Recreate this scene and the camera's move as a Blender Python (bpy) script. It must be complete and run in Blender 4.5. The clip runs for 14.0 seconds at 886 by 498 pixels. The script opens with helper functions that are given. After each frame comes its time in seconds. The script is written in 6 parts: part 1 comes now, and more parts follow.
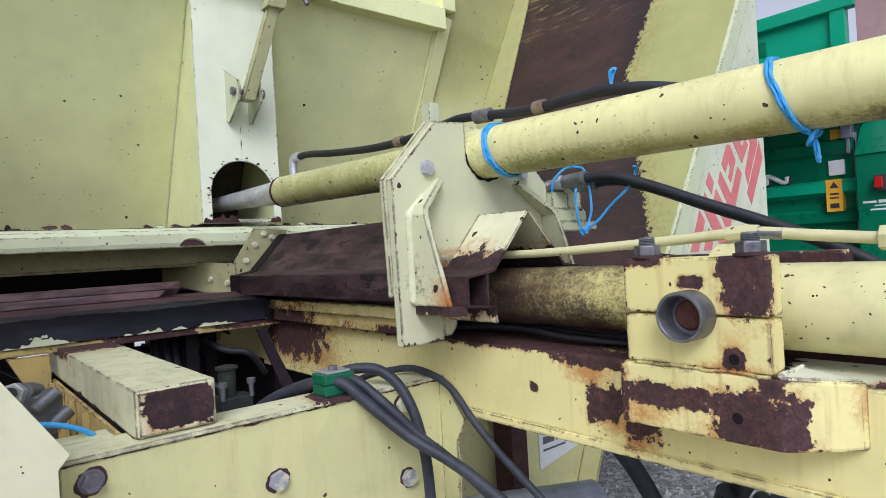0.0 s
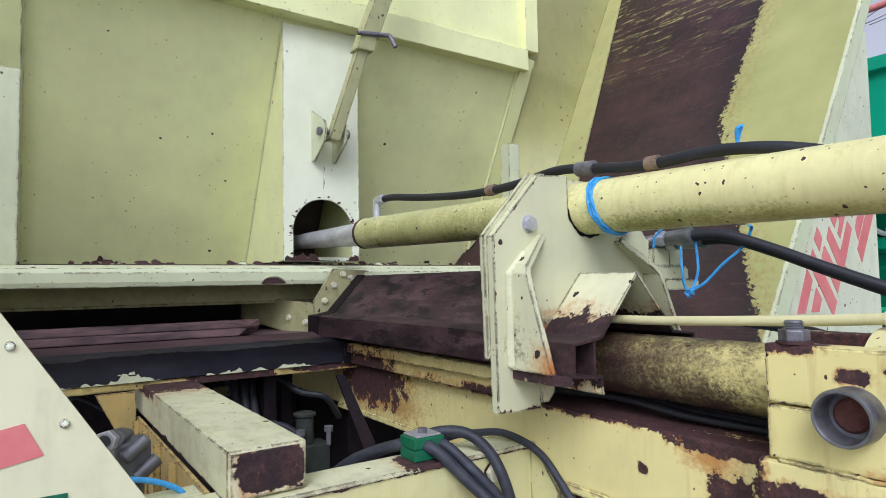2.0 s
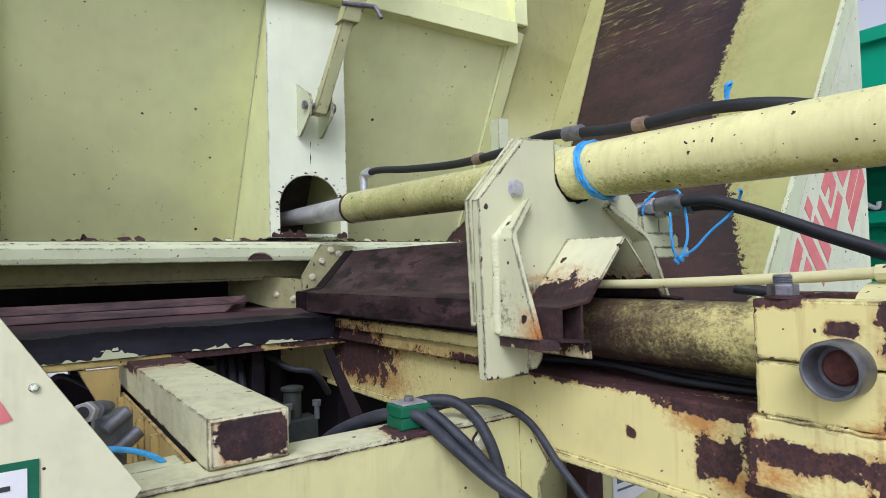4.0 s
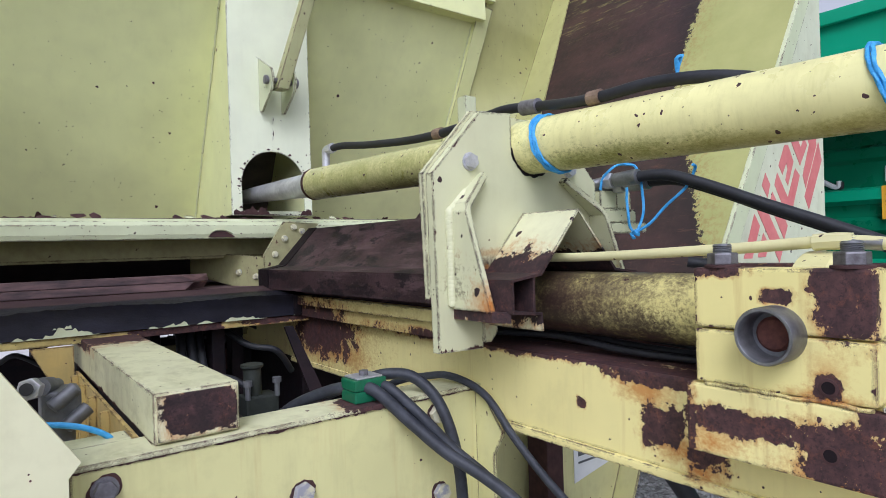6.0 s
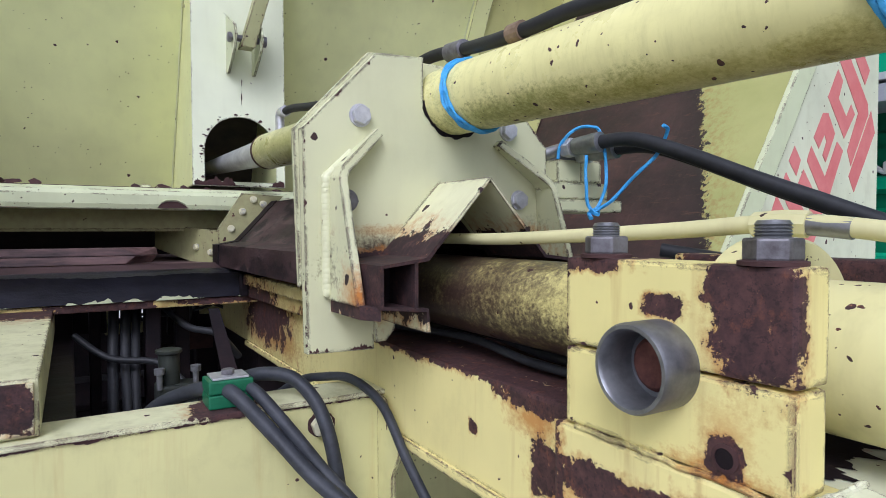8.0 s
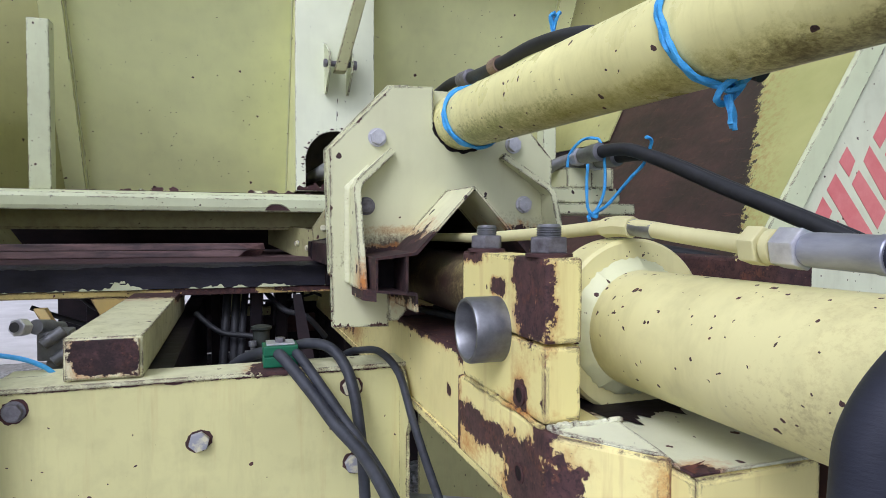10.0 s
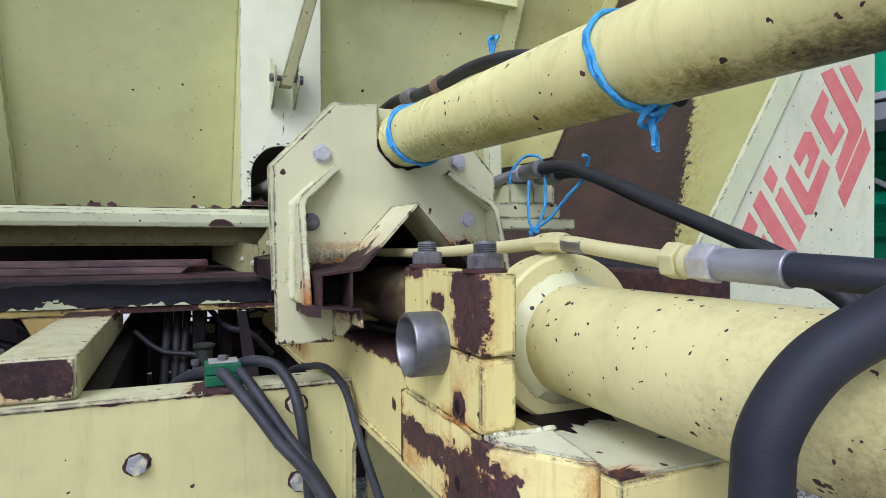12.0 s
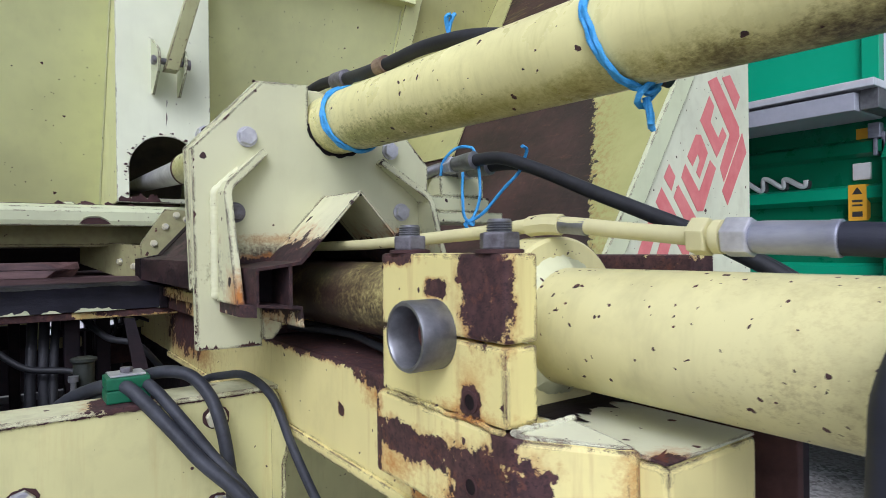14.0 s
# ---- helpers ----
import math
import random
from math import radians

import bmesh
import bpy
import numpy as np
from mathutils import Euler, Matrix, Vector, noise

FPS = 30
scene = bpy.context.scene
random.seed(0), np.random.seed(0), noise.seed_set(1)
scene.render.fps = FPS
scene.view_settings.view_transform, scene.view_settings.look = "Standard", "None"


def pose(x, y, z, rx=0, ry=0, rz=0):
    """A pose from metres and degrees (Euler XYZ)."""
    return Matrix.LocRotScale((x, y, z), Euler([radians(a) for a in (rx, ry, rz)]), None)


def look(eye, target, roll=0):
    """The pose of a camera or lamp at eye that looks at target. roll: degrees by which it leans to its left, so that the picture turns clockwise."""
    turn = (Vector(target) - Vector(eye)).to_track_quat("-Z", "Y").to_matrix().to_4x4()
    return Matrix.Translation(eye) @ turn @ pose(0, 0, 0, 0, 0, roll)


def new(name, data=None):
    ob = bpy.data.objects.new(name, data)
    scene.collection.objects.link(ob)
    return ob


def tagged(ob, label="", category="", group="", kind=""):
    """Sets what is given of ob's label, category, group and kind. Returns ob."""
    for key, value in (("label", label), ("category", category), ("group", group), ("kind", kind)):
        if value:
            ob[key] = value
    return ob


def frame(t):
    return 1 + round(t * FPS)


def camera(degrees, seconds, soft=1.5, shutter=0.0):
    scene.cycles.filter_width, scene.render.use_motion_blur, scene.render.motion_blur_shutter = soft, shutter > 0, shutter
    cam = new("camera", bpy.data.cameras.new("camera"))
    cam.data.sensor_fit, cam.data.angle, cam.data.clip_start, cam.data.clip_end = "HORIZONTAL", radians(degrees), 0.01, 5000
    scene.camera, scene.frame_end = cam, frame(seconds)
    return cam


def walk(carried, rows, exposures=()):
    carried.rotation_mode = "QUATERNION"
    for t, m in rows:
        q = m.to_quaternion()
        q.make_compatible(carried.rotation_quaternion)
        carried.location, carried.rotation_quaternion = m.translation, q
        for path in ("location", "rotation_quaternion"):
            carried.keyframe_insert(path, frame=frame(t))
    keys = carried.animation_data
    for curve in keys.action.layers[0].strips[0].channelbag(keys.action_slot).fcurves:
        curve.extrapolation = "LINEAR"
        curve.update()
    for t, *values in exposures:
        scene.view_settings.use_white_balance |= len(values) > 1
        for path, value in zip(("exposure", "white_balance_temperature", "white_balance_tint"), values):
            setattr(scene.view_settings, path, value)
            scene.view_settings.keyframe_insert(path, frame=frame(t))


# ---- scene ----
cam = camera(72.16, 14.0, soft=0.3, shutter=0.12)
PATH = [
    (0, -0.9176, -1.0739, 1.4982, 90.08, 3.31, -39.88),
    (0.5, -0.9299, -1.0642, 1.5009, 90.62, 2.91, -39.35),
    (1, -0.9383, -1.0545, 1.5033, 91.30, 2.29, -38.17),
    (1.5, -0.9384, -1.0243, 1.5204, 92.50, 1.49, -36.00),
    (2, -0.9469, -0.9766, 1.5579, 93.14, 0.99, -34.58),
    (2.5, -0.9401, -0.9538, 1.5575, 93.08, 0.79, -33.88),
    (3, -0.9281, -0.9665, 1.5439, 92.80, 0.94, -34.08),
    (5.5, -0.9021, -0.9625, 1.5104, 90.05, 2.03, -36.97),
    (6, -0.8823, -0.9863, 1.5050, 89.89, 1.74, -37.36),
    (6.5, -0.8753, -0.9883, 1.4999, 89.86, 1.44, -37.47),
    (7, -0.8436, -0.9773, 1.4935, 89.76, 1.07, -36.91),
    (7.5, -0.6687, -0.9440, 1.4826, 89.39, 0.67, -35.22),
    (7.7, -0.5790, -0.9423, 1.4904, 88.81, 0.41, -34.00),
    (9.8, -0.3775, -1.2282, 1.4961, 88.09, -0.17, -18.45),
    (10, -0.3777, -1.2358, 1.4933, 88.21, -0.15, -18.92),
    (10.5, -0.3645, -1.2341, 1.4894, 88.71, -0.14, -19.17),
    (11, -0.3698, -1.2436, 1.4916, 89.27, -0.11, -20.83),
    (11.5, -0.3743, -1.2514, 1.4951, 89.57, 0.01, -22.14),
    (12, -0.3726, -1.2556, 1.4966, 89.50, 0.16, -23.55),
    (12.5, -0.3773, -1.2626, 1.4997, 89.54, 0.13, -25.02),
    (13, -0.3811, -1.2629, 1.4997, 89.58, 0.13, -27.17),
    (13.5, -0.3833, -1.2577, 1.4985, 89.48, 0.29, -30.79),
    (14, -0.4578, -1.1392, 1.4733, 89.90, 0.70, -35.61),
]
walk(cam, [(t, pose(x, y, z, rx, ry, rz)) for t, x, y, z, rx, ry, rz in PATH], [(0.0, -0.14, 5600, 18), (7.5, -0.14, 5600, 18), (10.0, -0.21, 5620, 18), (14.0, -0.21, 5620, 18)])

# ---- world and light ----
world = bpy.data.worlds.new("overcast_sky")
scene.world = world
world.use_nodes = True
wn, wl = world.node_tree.nodes, world.node_tree.links
sky = wn.new("ShaderNodeTexSky")
sky.sky_type, sky.sun_disc = "NISHITA", False
sky.sun_elevation, sky.sun_rotation = radians(43), radians(222)
sky.air_density, sky.dust_density, sky.ozone_density = 1.0, 4.0, 1.0
soft_sky = wn.new("ShaderNodeHueSaturation")
soft_sky.inputs["Saturation"].default_value = 0.08
soft_sky.inputs["Value"].default_value = 1.0
wl.new(sky.outputs[0], soft_sky.inputs["Color"])
wl.new(soft_sky.outputs[0], wn["Background"].inputs[0])
wn["Background"].inputs[1].default_value = 0.172

sun = new("sun", bpy.data.lights.new("sun", "SUN"))
sun.data.energy, sun.data.angle, sun.data.color = 1.2, radians(22), (1.0, 0.975, 0.94)
sun.matrix_world = look((-4.7, -5.2, 6.6), (0, 0, 0))

# ---- material helpers ----


def material(name):
    m = bpy.data.materials.new(name)
    m.use_nodes = True
    return m, m.node_tree, m.node_tree.nodes["Principled BSDF"]


def node(nt, kind, **values):
    n = nt.nodes.new("ShaderNode" + kind)
    for key, v in values.items():
        n.inputs[key.replace("_", " ")].default_value = v
    return n


def calc(nt, op, a, b=0.0, c=0.0, clamp=False):
    n = nt.nodes.new("ShaderNodeMath")
    n.operation, n.use_clamp = op, clamp
    for i, v in enumerate((a, b, c)):
        if isinstance(v, (int, float)):
            n.inputs[i].default_value = v
        else:
            nt.links.new(v, n.inputs[i])
    return n.outputs[0]


def blend(nt, fac, a, b):
    n = nt.nodes.new("ShaderNodeMix")
    n.data_type = "RGBA"
    for i, v in ((0, fac), (6, a), (7, b)):
        if isinstance(v, (int, float)):
            n.inputs[i].default_value = v
        elif isinstance(v, tuple):
            n.inputs[i].default_value = (*v, 1)
        else:
            nt.links.new(v, n.inputs[i])
    return n.outputs[2]


def fuzz(nt, where, scale, detail=4.0, rough=0.6, stretch=None):
    if stretch:
        mp = nt.nodes.new("ShaderNodeMapping")
        mp.inputs["Scale"].default_value = stretch
        nt.links.new(where, mp.inputs[0])
        where = mp.outputs[0]
    n = node(nt, "TexNoise", Scale=scale, Detail=detail, Roughness=rough)
    nt.links.new(where, n.inputs["Vector"])
    return n.outputs["Fac"]


def step(nt, v, lo, hi):
    n = nt.nodes.new("ShaderNodeMapRange")
    n.clamp = True
    nt.links.new(v, n.inputs[0])
    n.inputs[1].default_value, n.inputs[2].default_value = lo, hi
    return n.outputs[0]


RUST_DARK, RUST_MID, RUST_WARM = (0.036, 0.018, 0.019), (0.112, 0.051, 0.047), (0.44, 0.18, 0.04)


def box_distance(nt, pos, x, y, z, hx, hy, hz):
    """1 on the faces of a soft box round x, y, z, less inside it."""
    v = nt.nodes.new("ShaderNodeVectorMath")
    v.operation = "SUBTRACT"
    nt.links.new(pos, v.inputs[0])
    v.inputs[1].default_value = (x, y, z)
    w = nt.nodes.new("ShaderNodeVectorMath")
    w.operation = "DIVIDE"
    nt.links.new(v.outputs[0], w.inputs[0])
    w.inputs[1].default_value = (hx, hy, hz)
    a = nt.nodes.new("ShaderNodeVectorMath")
    a.operation = "ABSOLUTE"
    nt.links.new(w.outputs[0], a.inputs[0])
    s = nt.nodes.new("ShaderNodeSeparateXYZ")
    nt.links.new(a.outputs[0], s.inputs[0])
    total = calc(nt, "ADD", calc(nt, "POWER", s.outputs[0], 4.0), calc(nt, "ADD", calc(nt, "POWER", s.outputs[1], 4.0), calc(nt, "POWER", s.outputs[2], 4.0)))
    return calc(nt, "POWER", total, 0.25)


def paint(name, col, rough=0.42, chips=0.3, size=26.0, edge=0.5, grime=0.25, moss=0.0, patches=(), ragged=0.9, dusty=0.0, runs=0.0, stains=(), bands=0.0, tiny=0.022, speckle=2.8, greasy=0.0):
    """Old enamel over steel. chips: share of small stone chips; size: chips per metre; edge: bare rusty edges;
    patches: (x, y, z, hx, hy, hz) boxes in which the paint has come off in sheets."""
    m, nt, out = material(name)
    geo = nt.nodes.new("ShaderNodeNewGeometry")
    pos = geo.outputs["Position"]
    big, mid, fine = fuzz(nt, pos, 3.5, 3), fuzz(nt, pos, 17, 5), fuzz(nt, pos, 130, 3)
    tone = blend(nt, step(nt, big, 0.3, 0.7), tuple(c * 0.90 for c in col), tuple(min(1, c * 1.06) for c in col))
    tone = blend(nt, calc(nt, "MULTIPLY", step(nt, mid, 0.5, 0.8), grime), tone, (0.30, 0.27, 0.13))
    smear = fuzz(nt, pos, 9, 4, 0.65, (3.0, 3.0, 0.5))
    tone = blend(nt, calc(nt, "MULTIPLY", step(nt, smear, 0.52, 0.78), grime * 0.8), tone, (0.26, 0.22, 0.10))
    if moss:
        patchy = fuzz(nt, pos, 22, 7, 0.7, (1.0, 0.45, 1.0))
        tone = blend(nt, calc(nt, "MULTIPLY", step(nt, patchy, 0.5, 0.68), moss), tone, (0.22, 0.21, 0.05))
    if bands:
        tone = blend(nt, calc(nt, "MULTIPLY", step(nt, fuzz(nt, pos, 42, 6, 0.7, (0.35, 1.6, 0.35)), 0.48, 0.72), bands), tone, (0.36, 0.33, 0.11))
    if dusty:
        tone = blend(nt, calc(nt, "MULTIPLY", step(nt, fuzz(nt, pos, 28, 6, 0.7), 0.42, 0.72), dusty), tone, (0.16, 0.125, 0.075))
    masks = []
    if chips:
        warp = node(nt, "TexNoise", Scale=70.0, Detail=3.0)
        nt.links.new(pos, warp.inputs["Vector"])
        add = nt.nodes.new("ShaderNodeVectorMath")
        add.operation = "MULTIPLY_ADD"
        nt.links.new(warp.outputs["Color"], add.inputs[0])
        add.inputs[1].default_value = (0.016, 0.016, 0.016)
        nt.links.new(pos, add.inputs[2])
        vor = node(nt, "TexVoronoi", Scale=size, Randomness=1.0)
        nt.links.new(add.outputs[0], vor.inputs["Vector"])
        sep = nt.nodes.new("ShaderNodeSeparateColor")
        nt.links.new(vor.outputs["Color"], sep.inputs[0])
        crowd = step(nt, fuzz(nt, pos, 5.5, 2), 0.36, 0.62)
        live = calc(nt, "GREATER_THAN", sep.outputs[1], calc(nt, "MULTIPLY_ADD", crowd, -1.7 * chips, 1 - 0.3 * chips))
        radius = calc(nt, "MULTIPLY_ADD", calc(nt, "POWER", sep.outputs[0], 5.0), 0.24, 0.10)
        spot = calc(nt, "LESS_THAN", vor.outputs["Distance"], radius)
        masks.append(calc(nt, "MULTIPLY", spot, live))
    if tiny:
        pin = node(nt, "TexVoronoi", Scale=125.0, Randomness=1.0)
        nt.links.new(pos, pin.inputs["Vector"])
        cut = nt.nodes.new("ShaderNodeSeparateColor")
        nt.links.new(pin.outputs["Color"], cut.inputs[0])
        some = calc(nt, "GREATER_THAN", cut.outputs[1], calc(nt, "MULTIPLY_ADD", step(nt, fuzz(nt, pos, 4.0, 3), 0.4, 0.68), -2.2 * tiny, 1.0))
        dot = calc(nt, "LESS_THAN", pin.outputs["Distance"], calc(nt, "MULTIPLY_ADD", cut.outputs[0], 0.16, 0.14))
        masks.append(calc(nt, "MULTIPLY", some, dot))
    for x, y, z, hx, hy, hz, col2, much in stains:
        far = box_distance(nt, pos, x, y, z, hx, hy, hz)
        veil = calc(nt, "ADD", calc(nt, "SUBTRACT", 0.9, far), calc(nt, "MULTIPLY", calc(nt, "SUBTRACT", fuzz(nt, pos, 150, 7, 0.8, (1.0, 0.8, 1.0)), 0.5), speckle))
        veil = calc(nt, "ADD", veil, calc(nt, "MULTIPLY", calc(nt, "SUBTRACT", fuzz(nt, pos, 14, 4, 0.6), 0.5), 1.8))
        tone = blend(nt, calc(nt, "MULTIPLY", step(nt, veil, -0.3, 0.95), much), tone, col2)
    torn = calc(nt, "MULTIPLY_ADD", fuzz(nt, pos, 105, 5, 0.75), 0.40, calc(nt, "MULTIPLY", fuzz(nt, pos, 24, 8, 0.68), 0.64))
    halo = None
    for x, y, z, hx, hy, hz in patches:
        far = box_distance(nt, pos, x, y, z, hx, hy, hz)
        inside = calc(nt, "SUBTRACT", 1.0, far)
        worn = calc(nt, "ADD", inside, calc(nt, "MULTIPLY", calc(nt, "SUBTRACT", torn, 0.5), ragged * 4))
        masks.append(step(nt, worn, 0.0, 0.03))
        rim = step(nt, worn, -0.42, 0.02)
        halo = rim if halo is None else calc(nt, "MAXIMUM", halo, rim)
    if edge:
        bev = node(nt, "Bevel", Radius=0.008)
        bev.samples = 4
        dot = nt.nodes.new("ShaderNodeVectorMath")
        dot.operation = "DOT_PRODUCT"
        nt.links.new(bev.outputs[0], dot.inputs[0])
        nt.links.new(geo.outputs["Normal"], dot.inputs[1])
        sharp = calc(nt, "SUBTRACT", 1.0, dot.outputs["Value"])
        lost = calc(nt, "ADD", calc(nt, "MULTIPLY", sharp, 0.7), calc(nt, "MULTIPLY", calc(nt, "SUBTRACT", fuzz(nt, pos, 24, 7, 0.75), 0.605 - 0.12 * edge), 2.0))
        masks.append(calc(nt, "MULTIPLY", calc(nt, "GREATER_THAN", lost, 0.06), calc(nt, "GREATER_THAN", sharp, 0.02)))
    if halo is not None:
        warm = calc(nt, "MULTIPLY", calc(nt, "MULTIPLY", halo, step(nt, fuzz(nt, pos, 40, 6, 0.7, (1, 1, 0.3)), 0.38, 0.60)), 0.9)
        tone = blend(nt, warm, tone, RUST_WARM)
    if runs:
        drip = calc(nt, "MULTIPLY", step(nt, fuzz(nt, pos, 30, 5, 0.6, (1.6, 1.6, 0.12)), 0.56, 0.74), runs)
        tone = blend(nt, drip, tone, (0.40, 0.20, 0.06))
    rust = blend(nt, step(nt, fuzz(nt, pos, 60, 6, 0.7), 0.35, 0.75), RUST_DARK, RUST_MID)
    rust = blend(nt, calc(nt, "MULTIPLY", step(nt, fuzz(nt, pos, 34, 8, 0.8), 0.53, 0.66), 0.6), rust, (0.20, 0.070, 0.038))
    rust = blend(nt, calc(nt, "MULTIPLY", step(nt, fuzz(nt, pos, 210, 4, 0.75), 0.54, 0.62), 0.75), rust, (0.022, 0.012, 0.014))
    rust = blend(nt, calc(nt, "MULTIPLY", step(nt, fuzz(nt, pos, 95, 6, 0.8), 0.64, 0.68), 0.8), rust, (0.42, 0.21, 0.09))
    if greasy:
        rust = blend(nt, calc(nt, "MULTIPLY", step(nt, fuzz(nt, pos, 26, 6, 0.7), 0.35, 0.55), greasy), rust, (0.012, 0.008, 0.009))
    bare = None
    for k in masks:
        bare = k if bare is None else calc(nt, "MAXIMUM", bare, k)
    gloss = calc(nt, "MULTIPLY_ADD", mid, 0.25, rough - 0.1)
    height = calc(nt, "ADD", calc(nt, "MULTIPLY", fine, 0.12), calc(nt, "MULTIPLY", mid, 0.35))
    if bare is not None:
        tone = blend(nt, bare, tone, rust)
        gloss = calc(nt, "MULTIPLY_ADD", bare, 0.3, gloss, clamp=True)
        height = calc(nt, "SUBTRACT", height, calc(nt, "MULTIPLY", bare, 0.5))
    out.inputs["Specular IOR Level"].default_value = 0.38
    nt.links.new(tone, out.inputs["Base Color"])
    nt.links.new(gloss, out.inputs["Roughness"])
    bump = node(nt, "Bump", Strength=0.35, Distance=0.002)
    nt.links.new(height, bump.inputs["Height"])
    nt.links.new(bump.outputs[0], out.inputs["Normal"])
    return m


def plain(name, a, b, rough=0.5, metal=0.0, scale=40.0, bump=0.2, stretch=None, spread=(0.35, 0.7), distance=0.001, spec=0.5):
    """A surface of two mingled tones with fine relief."""
    m, nt, out = material(name)
    pos = nt.nodes.new("ShaderNodeNewGeometry").outputs["Position"]
    n1, n2 = fuzz(nt, pos, scale, 6, 0.65, stretch), fuzz(nt, pos, scale * 0.2, 4)
    mix = calc(nt, "MULTIPLY_ADD", n2, 0.5, calc(nt, "MULTIPLY", n1, 0.5))
    nt.links.new(blend(nt, step(nt, mix, *spread), a, b), out.inputs["Base Color"])
    nt.links.new(calc(nt, "MULTIPLY_ADD", n1, 0.3, rough - 0.15), out.inputs["Roughness"])
    out.inputs["Metallic"].default_value = metal
    out.inputs["Specular IOR Level"].default_value = spec
    b_ = node(nt, "Bump", Strength=bump, Distance=distance)
    nt.links.new(n1, b_.inputs["Height"])
    nt.links.new(b_.outputs[0], out.inputs["Normal"])
    return m


YELLOW = (0.80, 0.71, 0.305)
PANEL = paint("panel_paint", (0.79, 0.81, 0.41), 0.42, chips=0.05, size=44, edge=0.4, grime=0.07)
# wall paint darkened for the shade below the sill, grime mixed in
UNDER = paint("shade_dark_grimy_paint", (0.36, 0.345, 0.17), 0.6, chips=0.2, size=40, edge=0.3, grime=0.5, dusty=0.4)
POST = paint("post_paint", (0.79, 0.82, 0.60), 0.4, chips=0.02, size=50, edge=0.4, grime=0.06, tiny=0.008)
BEAD_PLATE = paint("plate_weld_paint", (0.63, 0.63, 0.40), 0.36, chips=0.12, size=60, edge=0.0, grime=0.2)
BEAD = paint("weld_paint", (0.70, 0.71, 0.44), 0.45, chips=0.35, size=70, edge=0.0, grime=0.1)
LEFTBOARD = paint("cream_board_paint", (0.72, 0.70, 0.45), 0.45, chips=0.03, size=45, edge=0.0, grime=0.2, tiny=0.006)
PALE = paint("pale_paint", (0.62, 0.655, 0.42), 0.4, chips=0.2, size=60, edge=0.8, grime=0.16,
             patches=((0.02, 1.11, 1.605, 0.01, 0.2, 0.01),))
PLATE = paint("plate_paint", (0.60, 0.60, 0.375), 0.36, chips=0.10, size=50, edge=0.95, grime=0.10,
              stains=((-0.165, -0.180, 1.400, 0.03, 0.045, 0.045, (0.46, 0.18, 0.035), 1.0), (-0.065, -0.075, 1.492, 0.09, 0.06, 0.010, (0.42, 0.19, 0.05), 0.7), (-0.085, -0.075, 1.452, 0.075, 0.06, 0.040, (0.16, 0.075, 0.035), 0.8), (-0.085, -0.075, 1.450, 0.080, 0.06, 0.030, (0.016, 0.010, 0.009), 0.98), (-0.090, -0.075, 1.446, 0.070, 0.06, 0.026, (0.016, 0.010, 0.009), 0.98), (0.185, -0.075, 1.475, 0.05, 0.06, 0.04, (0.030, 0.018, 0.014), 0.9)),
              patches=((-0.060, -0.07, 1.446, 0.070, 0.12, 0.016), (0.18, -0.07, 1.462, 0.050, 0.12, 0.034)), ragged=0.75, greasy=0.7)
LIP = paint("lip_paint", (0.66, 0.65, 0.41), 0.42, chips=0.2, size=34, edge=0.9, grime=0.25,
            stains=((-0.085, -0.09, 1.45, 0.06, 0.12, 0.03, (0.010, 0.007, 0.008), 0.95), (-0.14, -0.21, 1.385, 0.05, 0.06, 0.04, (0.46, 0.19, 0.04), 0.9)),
            patches=((-0.08, -0.14, 1.425, 0.13, 0.16, 0.064), (0.15, -0.14, 1.43, 0.10, 0.16, 0.06)), ragged=0.6, greasy=0.7)
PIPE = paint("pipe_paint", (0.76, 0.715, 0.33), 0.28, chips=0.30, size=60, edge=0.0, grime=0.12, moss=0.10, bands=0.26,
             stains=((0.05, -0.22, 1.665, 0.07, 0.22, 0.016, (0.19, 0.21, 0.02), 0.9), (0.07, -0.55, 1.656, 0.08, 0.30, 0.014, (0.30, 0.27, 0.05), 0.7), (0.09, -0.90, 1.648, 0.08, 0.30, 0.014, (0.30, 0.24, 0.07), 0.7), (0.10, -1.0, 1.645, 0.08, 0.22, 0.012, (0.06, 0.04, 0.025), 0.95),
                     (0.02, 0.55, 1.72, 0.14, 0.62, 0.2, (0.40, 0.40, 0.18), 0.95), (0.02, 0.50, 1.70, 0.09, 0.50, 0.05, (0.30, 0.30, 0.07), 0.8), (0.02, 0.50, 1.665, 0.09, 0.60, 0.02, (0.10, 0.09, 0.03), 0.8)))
BARREL = paint("barrel_paint", (0.73, 0.68, 0.335), 0.33, chips=0.55, size=105, edge=0.0, grime=0.3,
               stains=((-0.02, -1.22, 1.37, 0.12, 0.24, 0.10, (0.32, 0.22, 0.07), 0.6), (0.0, -1.25, 1.335, 0.12, 0.24, 0.04, (0.14, 0.09, 0.05), 0.7)))
# speckled, darker towards the carriage lip and along the bottom and top
DEEP_BROWN, BROWN = (0.034, 0.019, 0.016), (0.085, 0.048, 0.030)
